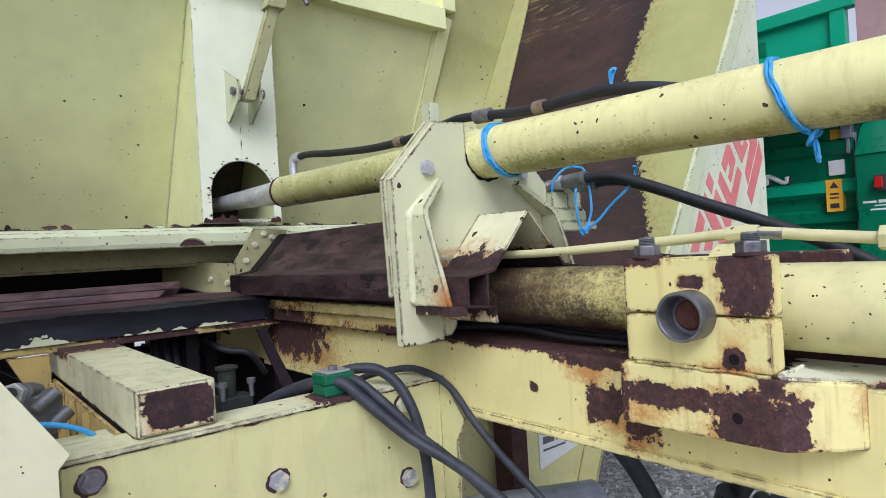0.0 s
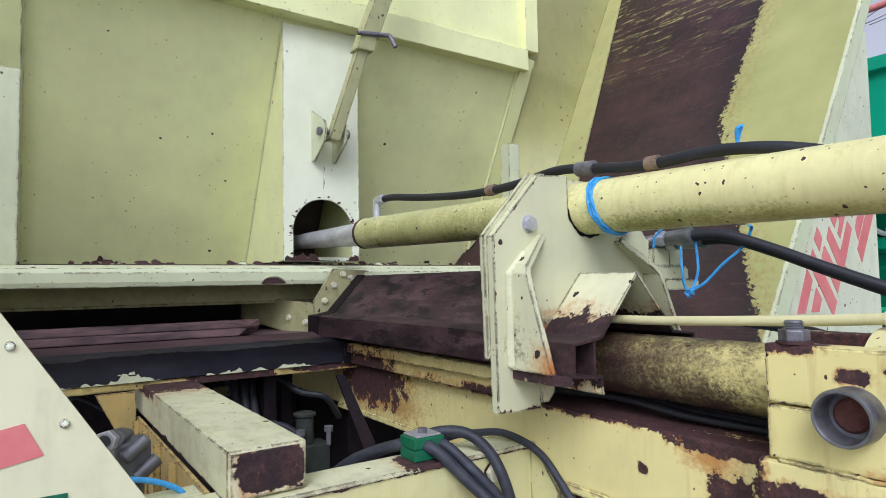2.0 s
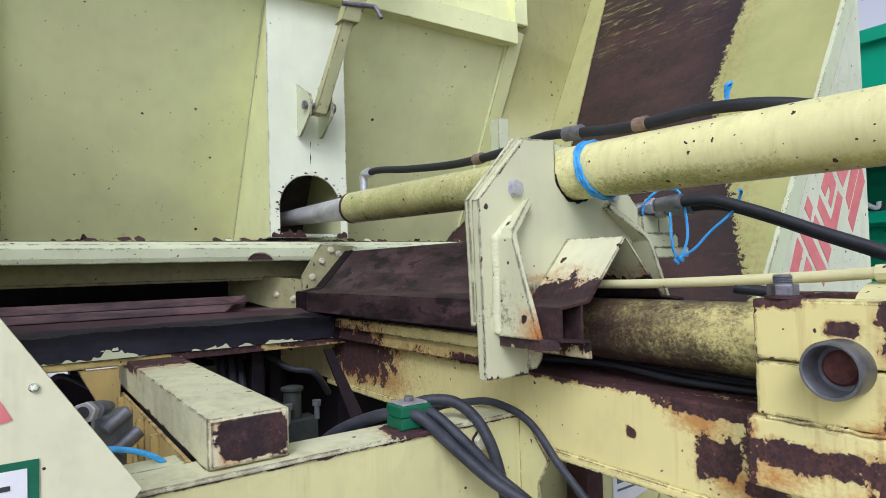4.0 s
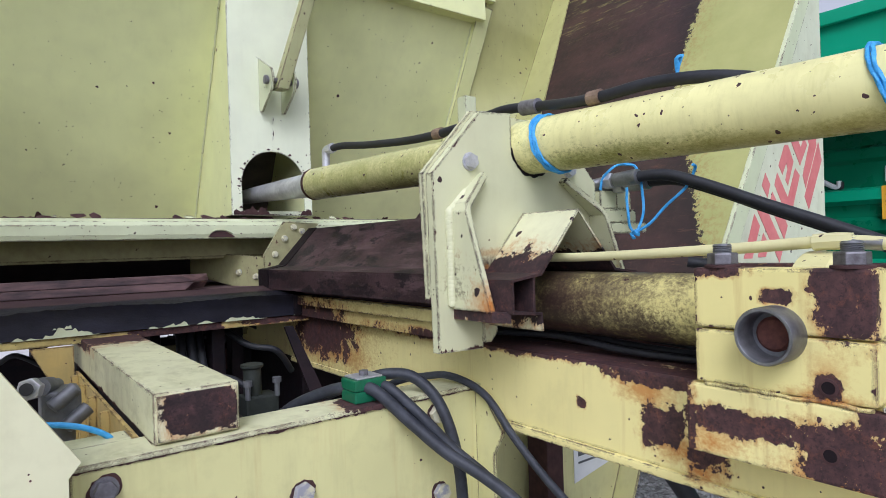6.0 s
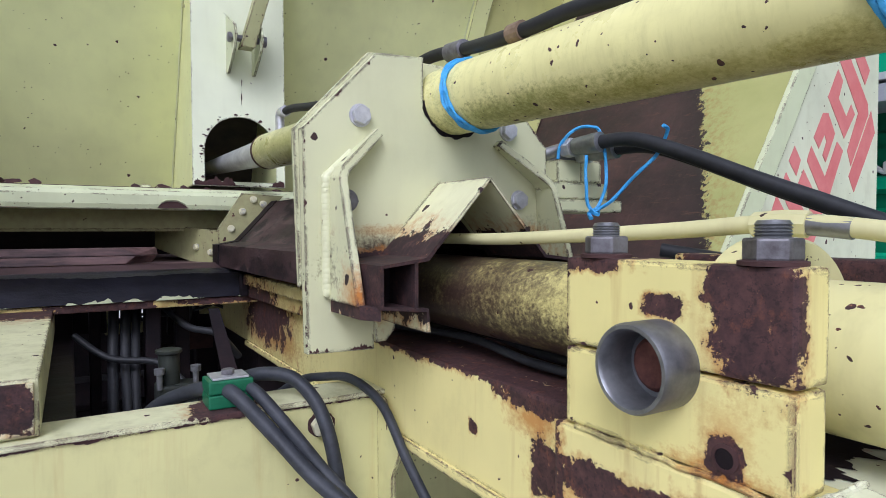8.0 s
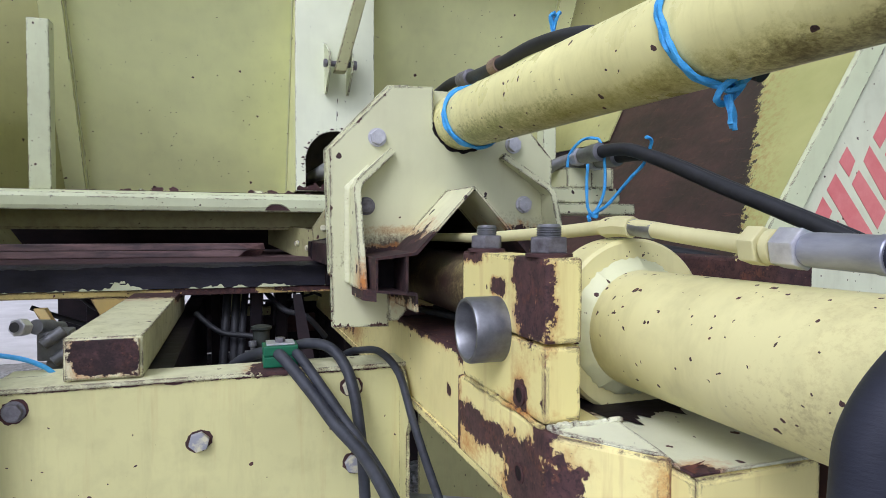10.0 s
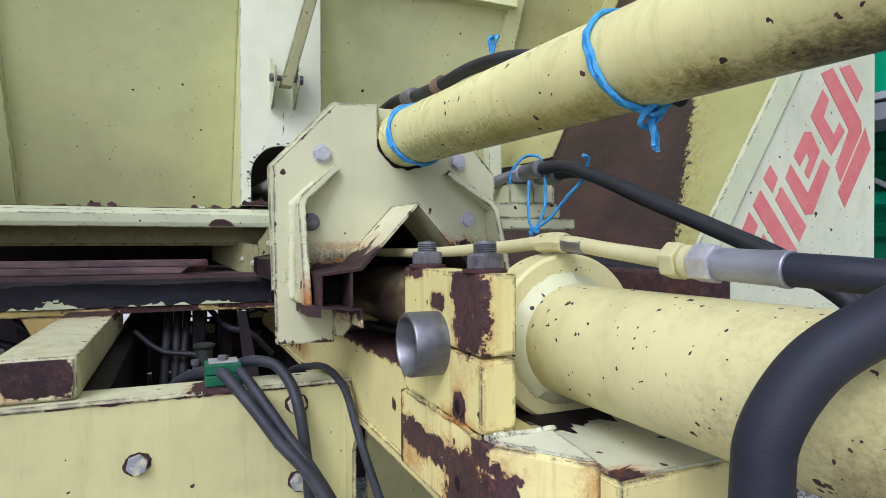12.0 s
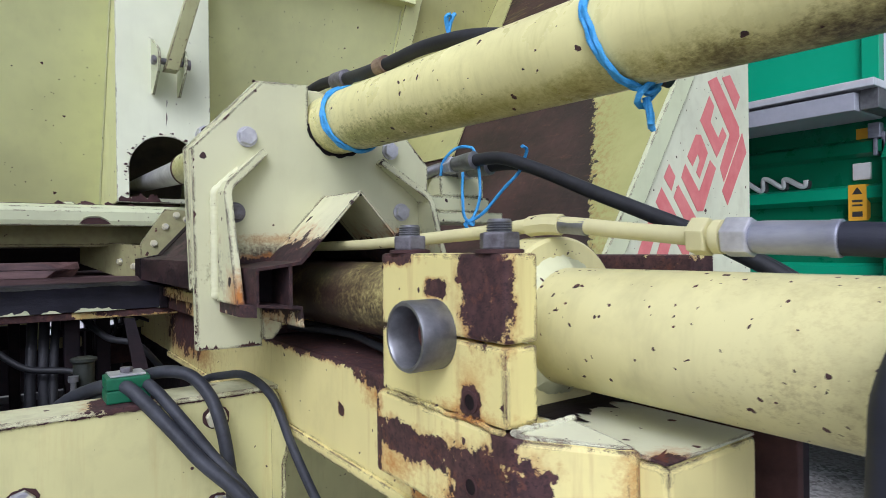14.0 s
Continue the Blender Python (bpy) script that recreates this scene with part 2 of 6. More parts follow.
BARREL_OLD = paint("banded_barrel_paint", (0.66, 0.585, 0.225), 0.34, chips=0.10, size=60, edge=0.0, grime=0.3, speckle=2.2,
                   stains=((0.04, -0.22, 1.40, 0.3, 0.26, 0.2, BROWN, 0.8), (0.04, -0.10, 1.39, 0.3, 0.32, 0.2, BROWN, 0.97), (0.04, -0.10, 1.39, 0.3, 0.30, 0.2, DEEP_BROWN, 0.97),
                           (0.04, -0.36, 1.320, 0.3, 0.9, 0.070, DEEP_BROWN, 0.98), (0.04, -0.30, 1.320, 0.3, 0.8, 0.055, DEEP_BROWN, 0.98), (0.04, -0.16, 1.462, 0.3, 0.30, 0.028, DEEP_BROWN, 0.9)))
BEAM = paint("beam_paint", YELLOW, 0.36, chips=0.07, size=50, edge=0.85, grime=0.15, runs=0.22,
             stains=((-0.03, -0.47, 1.182, 0.05, 0.055, 0.026, (0.50, 0.21, 0.04), 1.0), (-0.03, -0.495, 1.158, 0.05, 0.035, 0.014, (0.46, 0.17, 0.03), 1.0), (-0.03, -0.40, 1.265, 0.05, 0.05, 0.02, (0.50, 0.22, 0.05), 0.9), (-0.03, 0.70, 1.20, 0.05, 0.20, 0.03, (0.50, 0.22, 0.05), 0.9), (-0.06, 0.65, 1.325, 0.1, 0.5, 0.06, (0.42, 0.27, 0.08), 0.7), (-0.03, 0.75, 1.24, 0.05, 0.30, 0.09, (0.36, 0.21, 0.06), 0.7)),
             patches=((-0.03, -0.430, 1.217, 0.04, 0.034, 0.030), (-0.03, -0.508, 1.25, 0.05, 0.032, 0.08), (-0.03, -0.43, 1.292, 0.05, 0.09, 0.016), (-0.03, -0.268, 1.222, 0.04, 0.009, 0.009), (0.05, -0.10, 1.305, 0.2, 0.40, 0.014), (-0.03, 0.76, 1.28, 0.05, 0.18, 0.09)))
WRAP = paint("saddle_paint", YELLOW, 0.38, chips=0.15, size=50, edge=0.7, grime=0.2,
             stains=((-0.112, -0.56, 1.235, 0.03, 0.05, 0.02, (0.50, 0.21, 0.04), 1.0), (-0.112, -0.74, 1.225, 0.03, 0.10, 0.014, (0.50, 0.21, 0.04), 1.0), (-0.038, -0.832, 1.28, 0.02, 0.02, 0.03, (0.50, 0.22, 0.05), 0.9)),
             patches=((-0.113, -0.600, 1.268, 0.02, 0.070, 0.017), (-0.113, -0.715, 1.256, 0.02, 0.050, 0.034), (-0.108, -0.760, 1.250, 0.024, 0.022, 0.030), (-0.110, -0.742, 1.298, 0.014, 0.014, 0.014), (-0.07, -0.52, 1.27, 0.05, 0.014, 0.06)), ragged=0.8, runs=0.5)
BLOCK = paint("block_paint", (0.80, 0.71, 0.29), 0.36, chips=0.10, size=60, edge=0.9, grime=0.1,
              stains=((-0.112, -0.70, 1.345, 0.03, 0.022, 0.025, (0.50, 0.22, 0.05), 0.55), (-0.112, -0.69, 1.315, 0.03, 0.05, 0.012, (0.50, 0.21, 0.04), 1.0), (-0.112, -0.705, 1.395, 0.03, 0.03, 0.010, (0.50, 0.22, 0.05), 0.5)),
              patches=((-0.113, -0.720, 1.434, 0.014, 0.031, 0.046), (-0.113, -0.56, 1.470, 0.03, 0.045, 0.013), (-0.112, -0.640, 1.434, 0.01, 0.016, 0.008), (-0.112, -0.698, 1.331, 0.01, 0.014, 0.014)), ragged=0.85, runs=0.3)
FRAME = paint("frame_paint", (0.64, 0.61, 0.29), 0.36, chips=0.03, size=50, edge=0.95, grime=0.25, runs=0.2)
FLANGE = paint("frame_top_paint", (0.66, 0.65, 0.41), 0.5, chips=0.10, size=55, edge=0.9, grime=0.4, moss=0.32,
               patches=((-0.61, 0.86, 1.294, 0.12, 0.16, 0.02), (-0.30, 0.05, 1.212, 0.05, 0.05, 0.01)), ragged=0.6)
OCHRE = paint("inner_frame_paint", (0.56, 0.41, 0.14), 0.5, chips=0.2, size=20, edge=0.6, grime=0.5,
              patches=((-0.07, 0.61, 1.22, 0.05, 0.06, 0.05), (-0.22, 0.85, 1.22, 0.06, 0.06, 0.05)), ragged=1.2)
# chipped paint, paler than the yellow sides: sky reflection put into the colour
TOPCOAT = paint("sky_pale_paint", (0.68, 0.69, 0.50), 0.38, chips=0.8, size=60, edge=0.2, grime=0.2,
                patches=((-0.05, -0.53, 1.31, 0.1, 0.045, 0.03), (-0.028, -0.846, 1.30, 0.016, 0.010, 0.02), (0.03, -0.66, 1.30, 0.07, 0.03, 0.01)), ragged=0.9,
                stains=((-0.025, -0.842, 1.30, 0.03, 0.018, 0.02, (0.50, 0.21, 0.04), 0.9),))
FARBLOCK = paint("far_block_paint", YELLOW, 0.45, chips=0.3, size=40, edge=0.8, grime=0.5, patches=((0.19, -0.60, 1.445, 0.1, 0.18, 0.022),), ragged=1.0)
SILT = plain("dry_dirt", (0.05, 0.036, 0.028), (0.16, 0.125, 0.085), 0.9, 0, 30, 0.8, distance=0.004, spec=0.2)
STRUT = paint("strut_paint", (0.42, 0.42, 0.21), 0.45, chips=0.5, size=60, edge=0.8, grime=0.4, tiny=0.06)
CAP = plain("scraped_cap", (0.22, 0.21, 0.185), (0.64, 0.62, 0.56), 0.75, 0, 60, 0.9, (1, 1, 2), spread=(0.42, 0.54), distance=0.003, spec=0.25)
RAILWORN = paint("worn_rail_paint", (0.66, 0.53, 0.19), 0.5, chips=0.3, size=30, edge=0.9, grime=0.4, dusty=0.4, patches=((-0.42, 0.86, 1.29, 0.12, 0.1, 0.02), (-0.12, 0.86, 1.30, 0.12, 0.1, 0.012)), ragged=0.9)
# left side wall; also a shade-darkened substitute for panel paint on the outer panels
WALL = paint("wall_and_shaded_panel_paint", (0.43, 0.42, 0.17), 0.45, chips=0.10, size=44, edge=0.2, grime=0.25)
BOARD = paint("board_paint", (0.65, 0.665, 0.48), 0.5, chips=0.05, size=45, edge=0.0, grime=0.2)
RAILPIPE = paint("oil_line_paint", (0.66, 0.62, 0.33), 0.4, chips=0.1, size=60, edge=0.0, grime=0.2)
RUST = plain("brown_rust", RUST_DARK, (0.10, 0.05, 0.045), 0.8, 0, 45, 0.5, spec=0.25)
m, nt, out = material("worn_slide_steel")
pos = nt.nodes.new("ShaderNodeNewGeometry").outputs["Position"]
cloud, streak, grit = fuzz(nt, pos, 7, 6, 0.68), fuzz(nt, pos, 16, 7, 0.72, (1.5, 0.4, 2.0)), fuzz(nt, pos, 120, 4, 0.7)
tone = blend(nt, step(nt, cloud, 0.36, 0.64), (0.014, 0.008, 0.009), (0.066, 0.036, 0.038))
tone = blend(nt, calc(nt, "MULTIPLY", step(nt, streak, 0.48, 0.64), 0.7), tone, (0.115, 0.070, 0.072))
tone = blend(nt, calc(nt, "MULTIPLY", step(nt, fuzz(nt, pos, 11, 6, 0.7, (1.0, 0.6, 1.6)), 0.54, 0.58), 0.9), tone, (0.010, 0.007, 0.009))
tone = blend(nt, calc(nt, "MULTIPLY", step(nt, grit, 0.62, 0.72), 0.5), tone, (0.19, 0.13, 0.12))
nt.links.new(tone, out.inputs["Base Color"])
nt.links.new(calc(nt, "MULTIPLY_ADD", cloud, 0.35, 0.36), out.inputs["Roughness"])
out.inputs["Specular IOR Level"].default_value = 0.3
bump = node(nt, "Bump", Strength=0.5, Distance=0.003)
nt.links.new(calc(nt, "ADD", streak, calc(nt, "MULTIPLY", grit, 0.4)), bump.inputs["Height"])
nt.links.new(bump.outputs[0], out.inputs["Normal"])
SLIDE = m
# oily steel, and the black pieces put in for the shade of gaps
BLACK = plain("oily_steel_and_gap_black", (0.004, 0.004, 0.006), (0.022, 0.013, 0.015), 0.62, 0, 35, 0.6, (0.4, 1, 1), distance=0.002, spec=0.16)
EDGE = plain("oily_edge_sheet", (0.003, 0.003, 0.006), (0.030, 0.029, 0.044), 0.42, 0, 16, 0.8, (0.45, 1, 1), distance=0.005, spec=0.34)
DECK = plain("worn_deck", (0.05, 0.03, 0.03), (0.20, 0.12, 0.115), 0.6, 0, 18, 0.4, (0.3, 2, 1))
ZINC = plain("zinc_bolt", (0.42, 0.42, 0.45), (0.74, 0.74, 0.76), 0.36, 0.55, 90, 0.25)
HOSE_OLD = plain("weathered_hose_rubber", (0.018, 0.020, 0.025), (0.052, 0.056, 0.067), 0.55, 0, 60, 0.4, spec=0.35)
PAINTED_ZINC = plain("half_painted_zinc", (0.34, 0.34, 0.37), (0.66, 0.63, 0.44), 0.45, 0.2, 26, 0.3, None, (0.47, 0.52))
PIN_RUST = plain("orange_rust", (0.05, 0.020, 0.019), (0.21, 0.085, 0.060), 0.8, 0, 90, 0.6, spec=0.2)
STEEL = plain("weathered_steel", (0.15, 0.155, 0.165), (0.34, 0.34, 0.355), 0.42, 0.8, 60, 0.3)
RUSTY_BOLT = plain("rusty_stud", (0.085, 0.075, 0.078), (0.30, 0.295, 0.32), 0.5, 0.55, 90, 0.4)
RUBBER = plain("hose_rubber", (0.012, 0.0125, 0.014), (0.030, 0.031, 0.036), 0.55, 0, 70, 0.3, spec=0.35)
RUBBER_NEW = plain("thick_hose_rubber", (0.014, 0.0155, 0.026), (0.026, 0.029, 0.044), 0.6, 0, 120, 0.35, (1, 1, 4), spec=0.35)
CLIP = plain("tan_rusty_clip", (0.10, 0.055, 0.045), (0.34, 0.25, 0.16), 0.6, 0, 70, 0.4)
TWINE = plain("blue_twine", (0.03, 0.26, 0.62), (0.10, 0.46, 0.85), 0.55, 0, 160, 0.8, (1, 1, 3))
GREENPL = plain("green_plastic", (0.006, 0.10, 0.045), (0.012, 0.17, 0.08), 0.4, 0, 50, 0.15)
GREEN = plain("green_enamel", (0.004, 0.13, 0.06), (0.006, 0.18, 0.085), 0.3, 0, 6, 0.05)
MINT = plain("light_green_enamel", (0.01, 0.33, 0.17), (0.015, 0.38, 0.20), 0.35, 0, 6, 0.05)
RED = plain("faded_red_film", (0.62, 0.15, 0.15), (0.72, 0.26, 0.24), 0.5, 0, 30, 0.1)
WHITE = plain("white_film", (0.72, 0.72, 0.70), (0.82, 0.82, 0.80), 0.5, 0, 30, 0.05)
SIGN = plain("amber_film", (0.80, 0.40, 0.02), (0.86, 0.48, 0.03), 0.5, 0, 30, 0.05)
DARK = plain("dark_ink", (0.02, 0.02, 0.02), (0.05, 0.05, 0.05), 0.6, 0, 30, 0.05)
GREY = plain("grey_casting", (0.10, 0.105, 0.11), (0.24, 0.24, 0.25), 0.5, 0.4, 40, 0.4)
PINK = plain("faded_pillar_paint", (0.36, 0.22, 0.21), (0.46, 0.30, 0.28), 0.6, 0, 20, 0.2)
LAMPRED = plain("red_lens", (0.40, 0.01, 0.01), (0.5, 0.02, 0.02), 0.2, 0, 30, 0.0)
GALV = plain("galvanised", (0.22, 0.23, 0.29), (0.48, 0.49, 0.55), 0.40, 0.5, 60, 0.25, (1, 0.3, 1))
GALV_PALE = plain("pale_galvanised", (0.38, 0.39, 0.44), (0.50, 0.51, 0.56), 0.5, 0.1, 20, 0.15)
TUBE = plain("bright_galvanised", (0.55, 0.56, 0.58), (0.72, 0.73, 0.75), 0.45, 0.1, 12, 0.1)

# ---- mesh helpers ----


def thing(name, at, label, category, group="", kind=""):
    ob = new(name)
    ob.location = at
    ob.empty_display_size = 0.05
    return tagged(ob, label, category, group, kind)


def part(name, bm, mat, parent=None, label="", smooth=False):
    """Links a bmesh, built in world places, as one mesh object under a thing or under a part."""
    me = bpy.data.meshes.new(name)
    if isinstance(bm, bmesh.types.BMesh):
        bm.to_mesh(me)
        bm.free()
    else:
        me = bm
    me.materials.clear()
    me.materials.append(mat)
    for p in me.polygons:
        p.use_smooth = smooth
    if smooth:
        me.set_sharp_from_angle(angle=radians(38))
    ob = new(name, me)
    if parent is not None:
        ob.parent = parent
        if parent.type == "EMPTY":
            ob.matrix_parent_inverse = Matrix.Translation(-parent.location)
    if label:
        ob["label"] = label
    return ob


def placed(name, me, m, parent, label=""):
    """A piece on shared mesh data, at the pose m."""
    ob = new(name, me)
    ob.parent = parent
    if parent.type == "EMPTY":
        ob.matrix_parent_inverse = Matrix.Translation(-parent.location)
    ob.matrix_basis = m
    if label:
        ob["label"] = label
    return ob


def rounded(bm, width, segments=2):
    bmesh.ops.bevel(bm, geom=list(bm.edges), offset=width, segments=segments, affect="EDGES", profile=0.6)
    return bm


def box(x0, x1, y0, y1, z0, z1, bevel=0.0):
    bm = bmesh.new()
    bmesh.ops.create_cube(bm, size=1.0)
    for v in bm.verts:
        v.co = ((x0 + x1) / 2 + v.co.x * (x1 - x0), (y0 + y1) / 2 + v.co.y * (y1 - y0), (z0 + z1) / 2 + v.co.z * (z1 - z0))
    return rounded(bm, bevel) if bevel else bm


def hull(near, far, bevel=0.0):
    """A solid between two outlines with equally many corners."""
    bm = bmesh.new()
    a, b = [bm.verts.new(p) for p in near], [bm.verts.new(p) for p in far]
    n = len(a)
    bm.faces.new(a)
    bm.faces.new(b[::-1])
    for i in range(n):
        bm.faces.new((a[i], b[i], b[(i + 1) % n], a[(i + 1) % n]))
    bmesh.ops.recalc_face_normals(bm, faces=bm.faces)
    return rounded(bm, bevel) if bevel else bm


def prism_y(outline, y0, y1, bevel=0.0):
    return hull([(x, y0, z) for x, z in outline], [(x, y1, z) for x, z in outline], bevel)


def prism_x(outline, x0, x1, bevel=0.0):
    return hull([(x0, y, z) for y, z in outline], [(x1, y, z) for y, z in outline], bevel)


def sheet_y(line, y0, y1, thick):
    """A folded sheet: an open line in x and z, drawn out along y."""
    off = []
    for i in range(len(line)):
        a, b = Vector(line[max(0, i - 1)]), Vector(line[min(len(line) - 1, i + 1)])
        d = (b - a).normalized()
        off.append((line[i][0] + d.y * thick, line[i][1] - d.x * thick))
    return prism_y(list(line) + off[::-1], y0, y1)


def tube(points, r, sides=16, steps=8, caps=True, radii=None, flute=0.0):
    """A round bar or hose along a smooth line through the points."""
    pts = [Vector(p) for p in points]
    line = []
    for i in range(len(pts) - 1):
        p0, p1, p2, p3 = pts[max(0, i - 1)], pts[i], pts[i + 1], pts[min(len(pts) - 1, i + 2)]
        for k in range(steps):
            t = k / steps
            line.append(0.5 * ((2 * p1) + (p2 - p0) * t + (2 * p0 - 5 * p1 + 4 * p2 - p3) * t * t + (3 * p1 - p0 - 3 * p2 + p3) * t**3))
    line.append(pts[-1])
    bm = bmesh.new()
    d = (line[1] - line[0]).normalized()
    side = d.orthogonal().normalized()
    rings = []
    for i, p in enumerate(line):
        d = (line[min(i + 1, len(line) - 1)] - line[max(i - 1, 0)]).normalized()
        side = (side - d * side.dot(d)).normalized()
        up = d.cross(side)
        rr = r if radii is None else radii[0] + (radii[1] - radii[0]) * i / (len(line) - 1)
        ring = []
        for k in range(sides):
            a = math.tau * k / sides
            q = rr * (1 + flute * math.sin(3 * a + i * 0.9))
            ring.append(bm.verts.new(p + q * (math.cos(a) * side + math.sin(a) * up)))
        rings.append(ring)
    for a, b in zip(rings, rings[1:]):
        for k in range(sides):
            bm.faces.new((a[k], a[(k + 1) % sides], b[(k + 1) % sides], b[k]))
    if caps:
        bm.faces.new(rings[0][::-1])
        bm.faces.new(rings[-1])
    bmesh.ops.recalc_face_normals(bm, faces=bm.faces)
    return bm


def lathe(at, axis, profile, sides=48, closed=False):
    """A turned shape: (distance along the axis, radius) pairs."""
    axis = Vector(axis).normalized()
    side = axis.orthogonal().normalized()
    up = axis.cross(side)
    bm = bmesh.new()
    rings = []
    for h, r in profile:
        rings.append([bm.verts.new(Vector(at) + axis * h + max(r, 1e-4) * (math.cos(math.tau * k / sides) * side + math.sin(math.tau * k / sides) * up)) for k in range(sides)])
    pairs = list(zip(rings, rings[1:])) + ([(rings[-1], rings[0])] if closed else [])
    for a, b in pairs:
        for k in range(sides):
            bm.faces.new((a[k], a[(k + 1) % sides], b[(k + 1) % sides], b[k]))
    if not closed:
        bm.faces.new(rings[0][::-1])
        bm.faces.new(rings[-1])
    bmesh.ops.recalc_face_normals(bm, faces=bm.faces)
    return bm


def cut_plate(outline, holes, thick, bevel=0.0015):
    """A flat plate with openings, in x and z, its front at y = 0 and its back at y = thick."""
    cu = bpy.data.curves.new("outline", "CURVE")
    cu.dimensions, cu.fill_mode, cu.extrude, cu.bevel_depth, cu.bevel_resolution = "2D", "BOTH", thick / 2 - bevel, bevel, 1
    for ring in (outline, *holes):
        sp = cu.splines.new("POLY")
        sp.points.add(len(ring) - 1)
        for p, (x, z) in zip(sp.points, ring):
            p.co = (x, z, 0, 1)
        sp.use_cyclic_u = True
    ob = bpy.data.objects.new("outline", cu)
    me = bpy.data.meshes.new_from_object(ob)
    me.transform(Matrix.Translation((0, thick / 2, 0)) @ Matrix.Rotation(radians(90), 4, "X"))
    bpy.data.objects.remove(ob)
    bpy.data.curves.remove(cu)
    return me


def arc(cx, cz, r, a0, a1, n):
    return [(cx + r * math.cos(radians(a0 + (a1 - a0) * i / n)), cz + r * math.sin(radians(a0 + (a1 - a0) * i / n))) for i in range(n + 1)]


def hexagon(r, y0, y1, bm=None, turn=0.0):
    bm = bm or bmesh.new()
    a = [bm.verts.new((r * math.cos(math.tau * k / 6 + turn), y0, r * math.sin(math.tau * k / 6 + turn))) for k in range(6)]
    b = [bm.verts.new((r * math.cos(math.tau * k / 6 + turn), y1, r * math.sin(math.tau * k / 6 + turn))) for k in range(6)]
    bm.faces.new(a)
    bm.faces.new(b[::-1])
    for k in range(6):
        bm.faces.new((a[k], b[k], b[(k + 1) % 6], a[(k + 1) % 6]))
    return bm


def bolt_mesh(name, mat, r=0.018, head=0.014, washer=0.0):
    """A hexagon head that looks along -y."""
    bm = hexagon(r, -head, 0)
    bmesh.ops.recalc_face_normals(bm, faces=bm.faces)
    rounded(bm, r * 0.10, 2)
    if washer:
        ring = lathe((0, 0, 0), (0, -1, 0), [(-0.002, washer), (0.003, washer), (0.003, r * 0.6), (-0.002, r * 0.6)], 20, True)
        tmp = bpy.data.meshes.new("washer")
        ring.to_mesh(tmp)
        ring.free()
        bm.from_mesh(tmp)
        bpy.data.meshes.remove(tmp)
    me = bpy.data.meshes.new(name)
    bm.to_mesh(me)
    bm.free()
    me.materials.append(mat)
    return me


def ragged(a, b, up, low, high, n):
    """A thin torn strip along the line a to b; its far edge wanders between low and high, and breaks where it falls below 0."""
    a, b, up = Vector(a), Vector(b), Vector(up).normalized()
    bm = bmesh.new()
    h = np.random.default_rng(n + int(abs(b.x * 1000)))
    walk_ = np.convolve(h.uniform(-1, 1, n + 8), (0.25, 0.35, 0.25, 0.15), "same")[:n + 1] * 0.7 + np.convolve(h.uniform(-1, 1, n + 8), np.ones(6) / 6, "same")[:n + 1] * 1.6
    walk_ += np.convolve(h.uniform(-1, 1, n + 40), np.ones(17) / 17, "same")[:n + 1] * 4.0
    high_ = (walk_ - walk_.min()) / (walk_.max() - walk_.min())
    rise = low + (high - low) * high_ ** 1.3
    foot, top = [], []
    for i in range(n + 1):
        p = a.lerp(b, min(1, max(0, (i + h.uniform(-0.3, 0.3)) / n)))
        foot.append(bm.verts.new(p))
        top.append(bm.verts.new(p + up * max(rise[i], 0.0001)))
    for i in range(n):
        if rise[i] > 0 or rise[i + 1] > 0:
            bm.faces.new((foot[i], foot[i + 1], top[i + 1], top[i]))
    return bm


def torn_ring(x, y, z, r):
    """A flat ring of bare metal with an uneven outer edge, looking along -y."""
    bm = bmesh.new()
    n = 26
    swell = random.uniform(0, math.tau)
    q = [r * (1 + 0.10 * math.sin(2 * math.tau * k / n + swell) + random.uniform(-0.07, 0.07)) for k in range(n)]
    a = [bm.verts.new((x + q[k] * math.cos(math.tau * k / n), y, z + q[k] * math.sin(math.tau * k / n))) for k in range(n)]
    b = [bm.verts.new((x + 0.012 * math.cos(math.tau * k / n), y, z + 0.012 * math.sin(math.tau * k / n))) for k in range(n)]
    for k in range(n):
        bm.faces.new((a[k], a[(k + 1) % n], b[(k + 1) % n], b[k]))
    return bm


BOLT = bolt_mesh("bolt", ZINC, 0.0170, 0.013, 0.0195)
BOLT_BARE = bolt_mesh("bolt", PAINTED_ZINC, 0.0195, 0.013)
BOLT_RUSTY = bolt_mesh("bolt", RUSTY_BOLT, 0.016, 0.014, 0.019)
BOLT_SMALL = bolt_mesh("bolt", PAINTED_ZINC, 0.0095, 0.009, 0.0115)

# ---- ground ----
bm = bmesh.new()
bmesh.ops.create_grid(bm, x_segments=2, y_segments=2, size=400)
m, nt, out = material("gravel")
pos = nt.nodes.new("ShaderNodeNewGeometry").outputs["Position"]
vor = node(nt, "TexVoronoi", Scale=45.0)
nt.links.new(pos, vor.inputs["Vector"])
sep = nt.nodes.new("ShaderNodeSeparateColor")
nt.links.new(vor.outputs["Color"], sep.inputs[0])
tone = blend(nt, sep.outputs[0], (0.11, 0.107, 0.10), (0.42, 0.41, 0.39))
tone = blend(nt, step(nt, fuzz(nt, pos, 2.0), 0.4, 0.7), tone, (0.25, 0.235, 0.21))
nt.links.new(tone, out.inputs["Base Color"])
out.inputs["Roughness"].default_value = 0.9
bump = node(nt, "Bump", Strength=0.8, Distance=0.012)
nt.links.new(calc(nt, "SUBTRACT", 1.0, vor.outputs["Distance"]), bump.inputs["Height"])
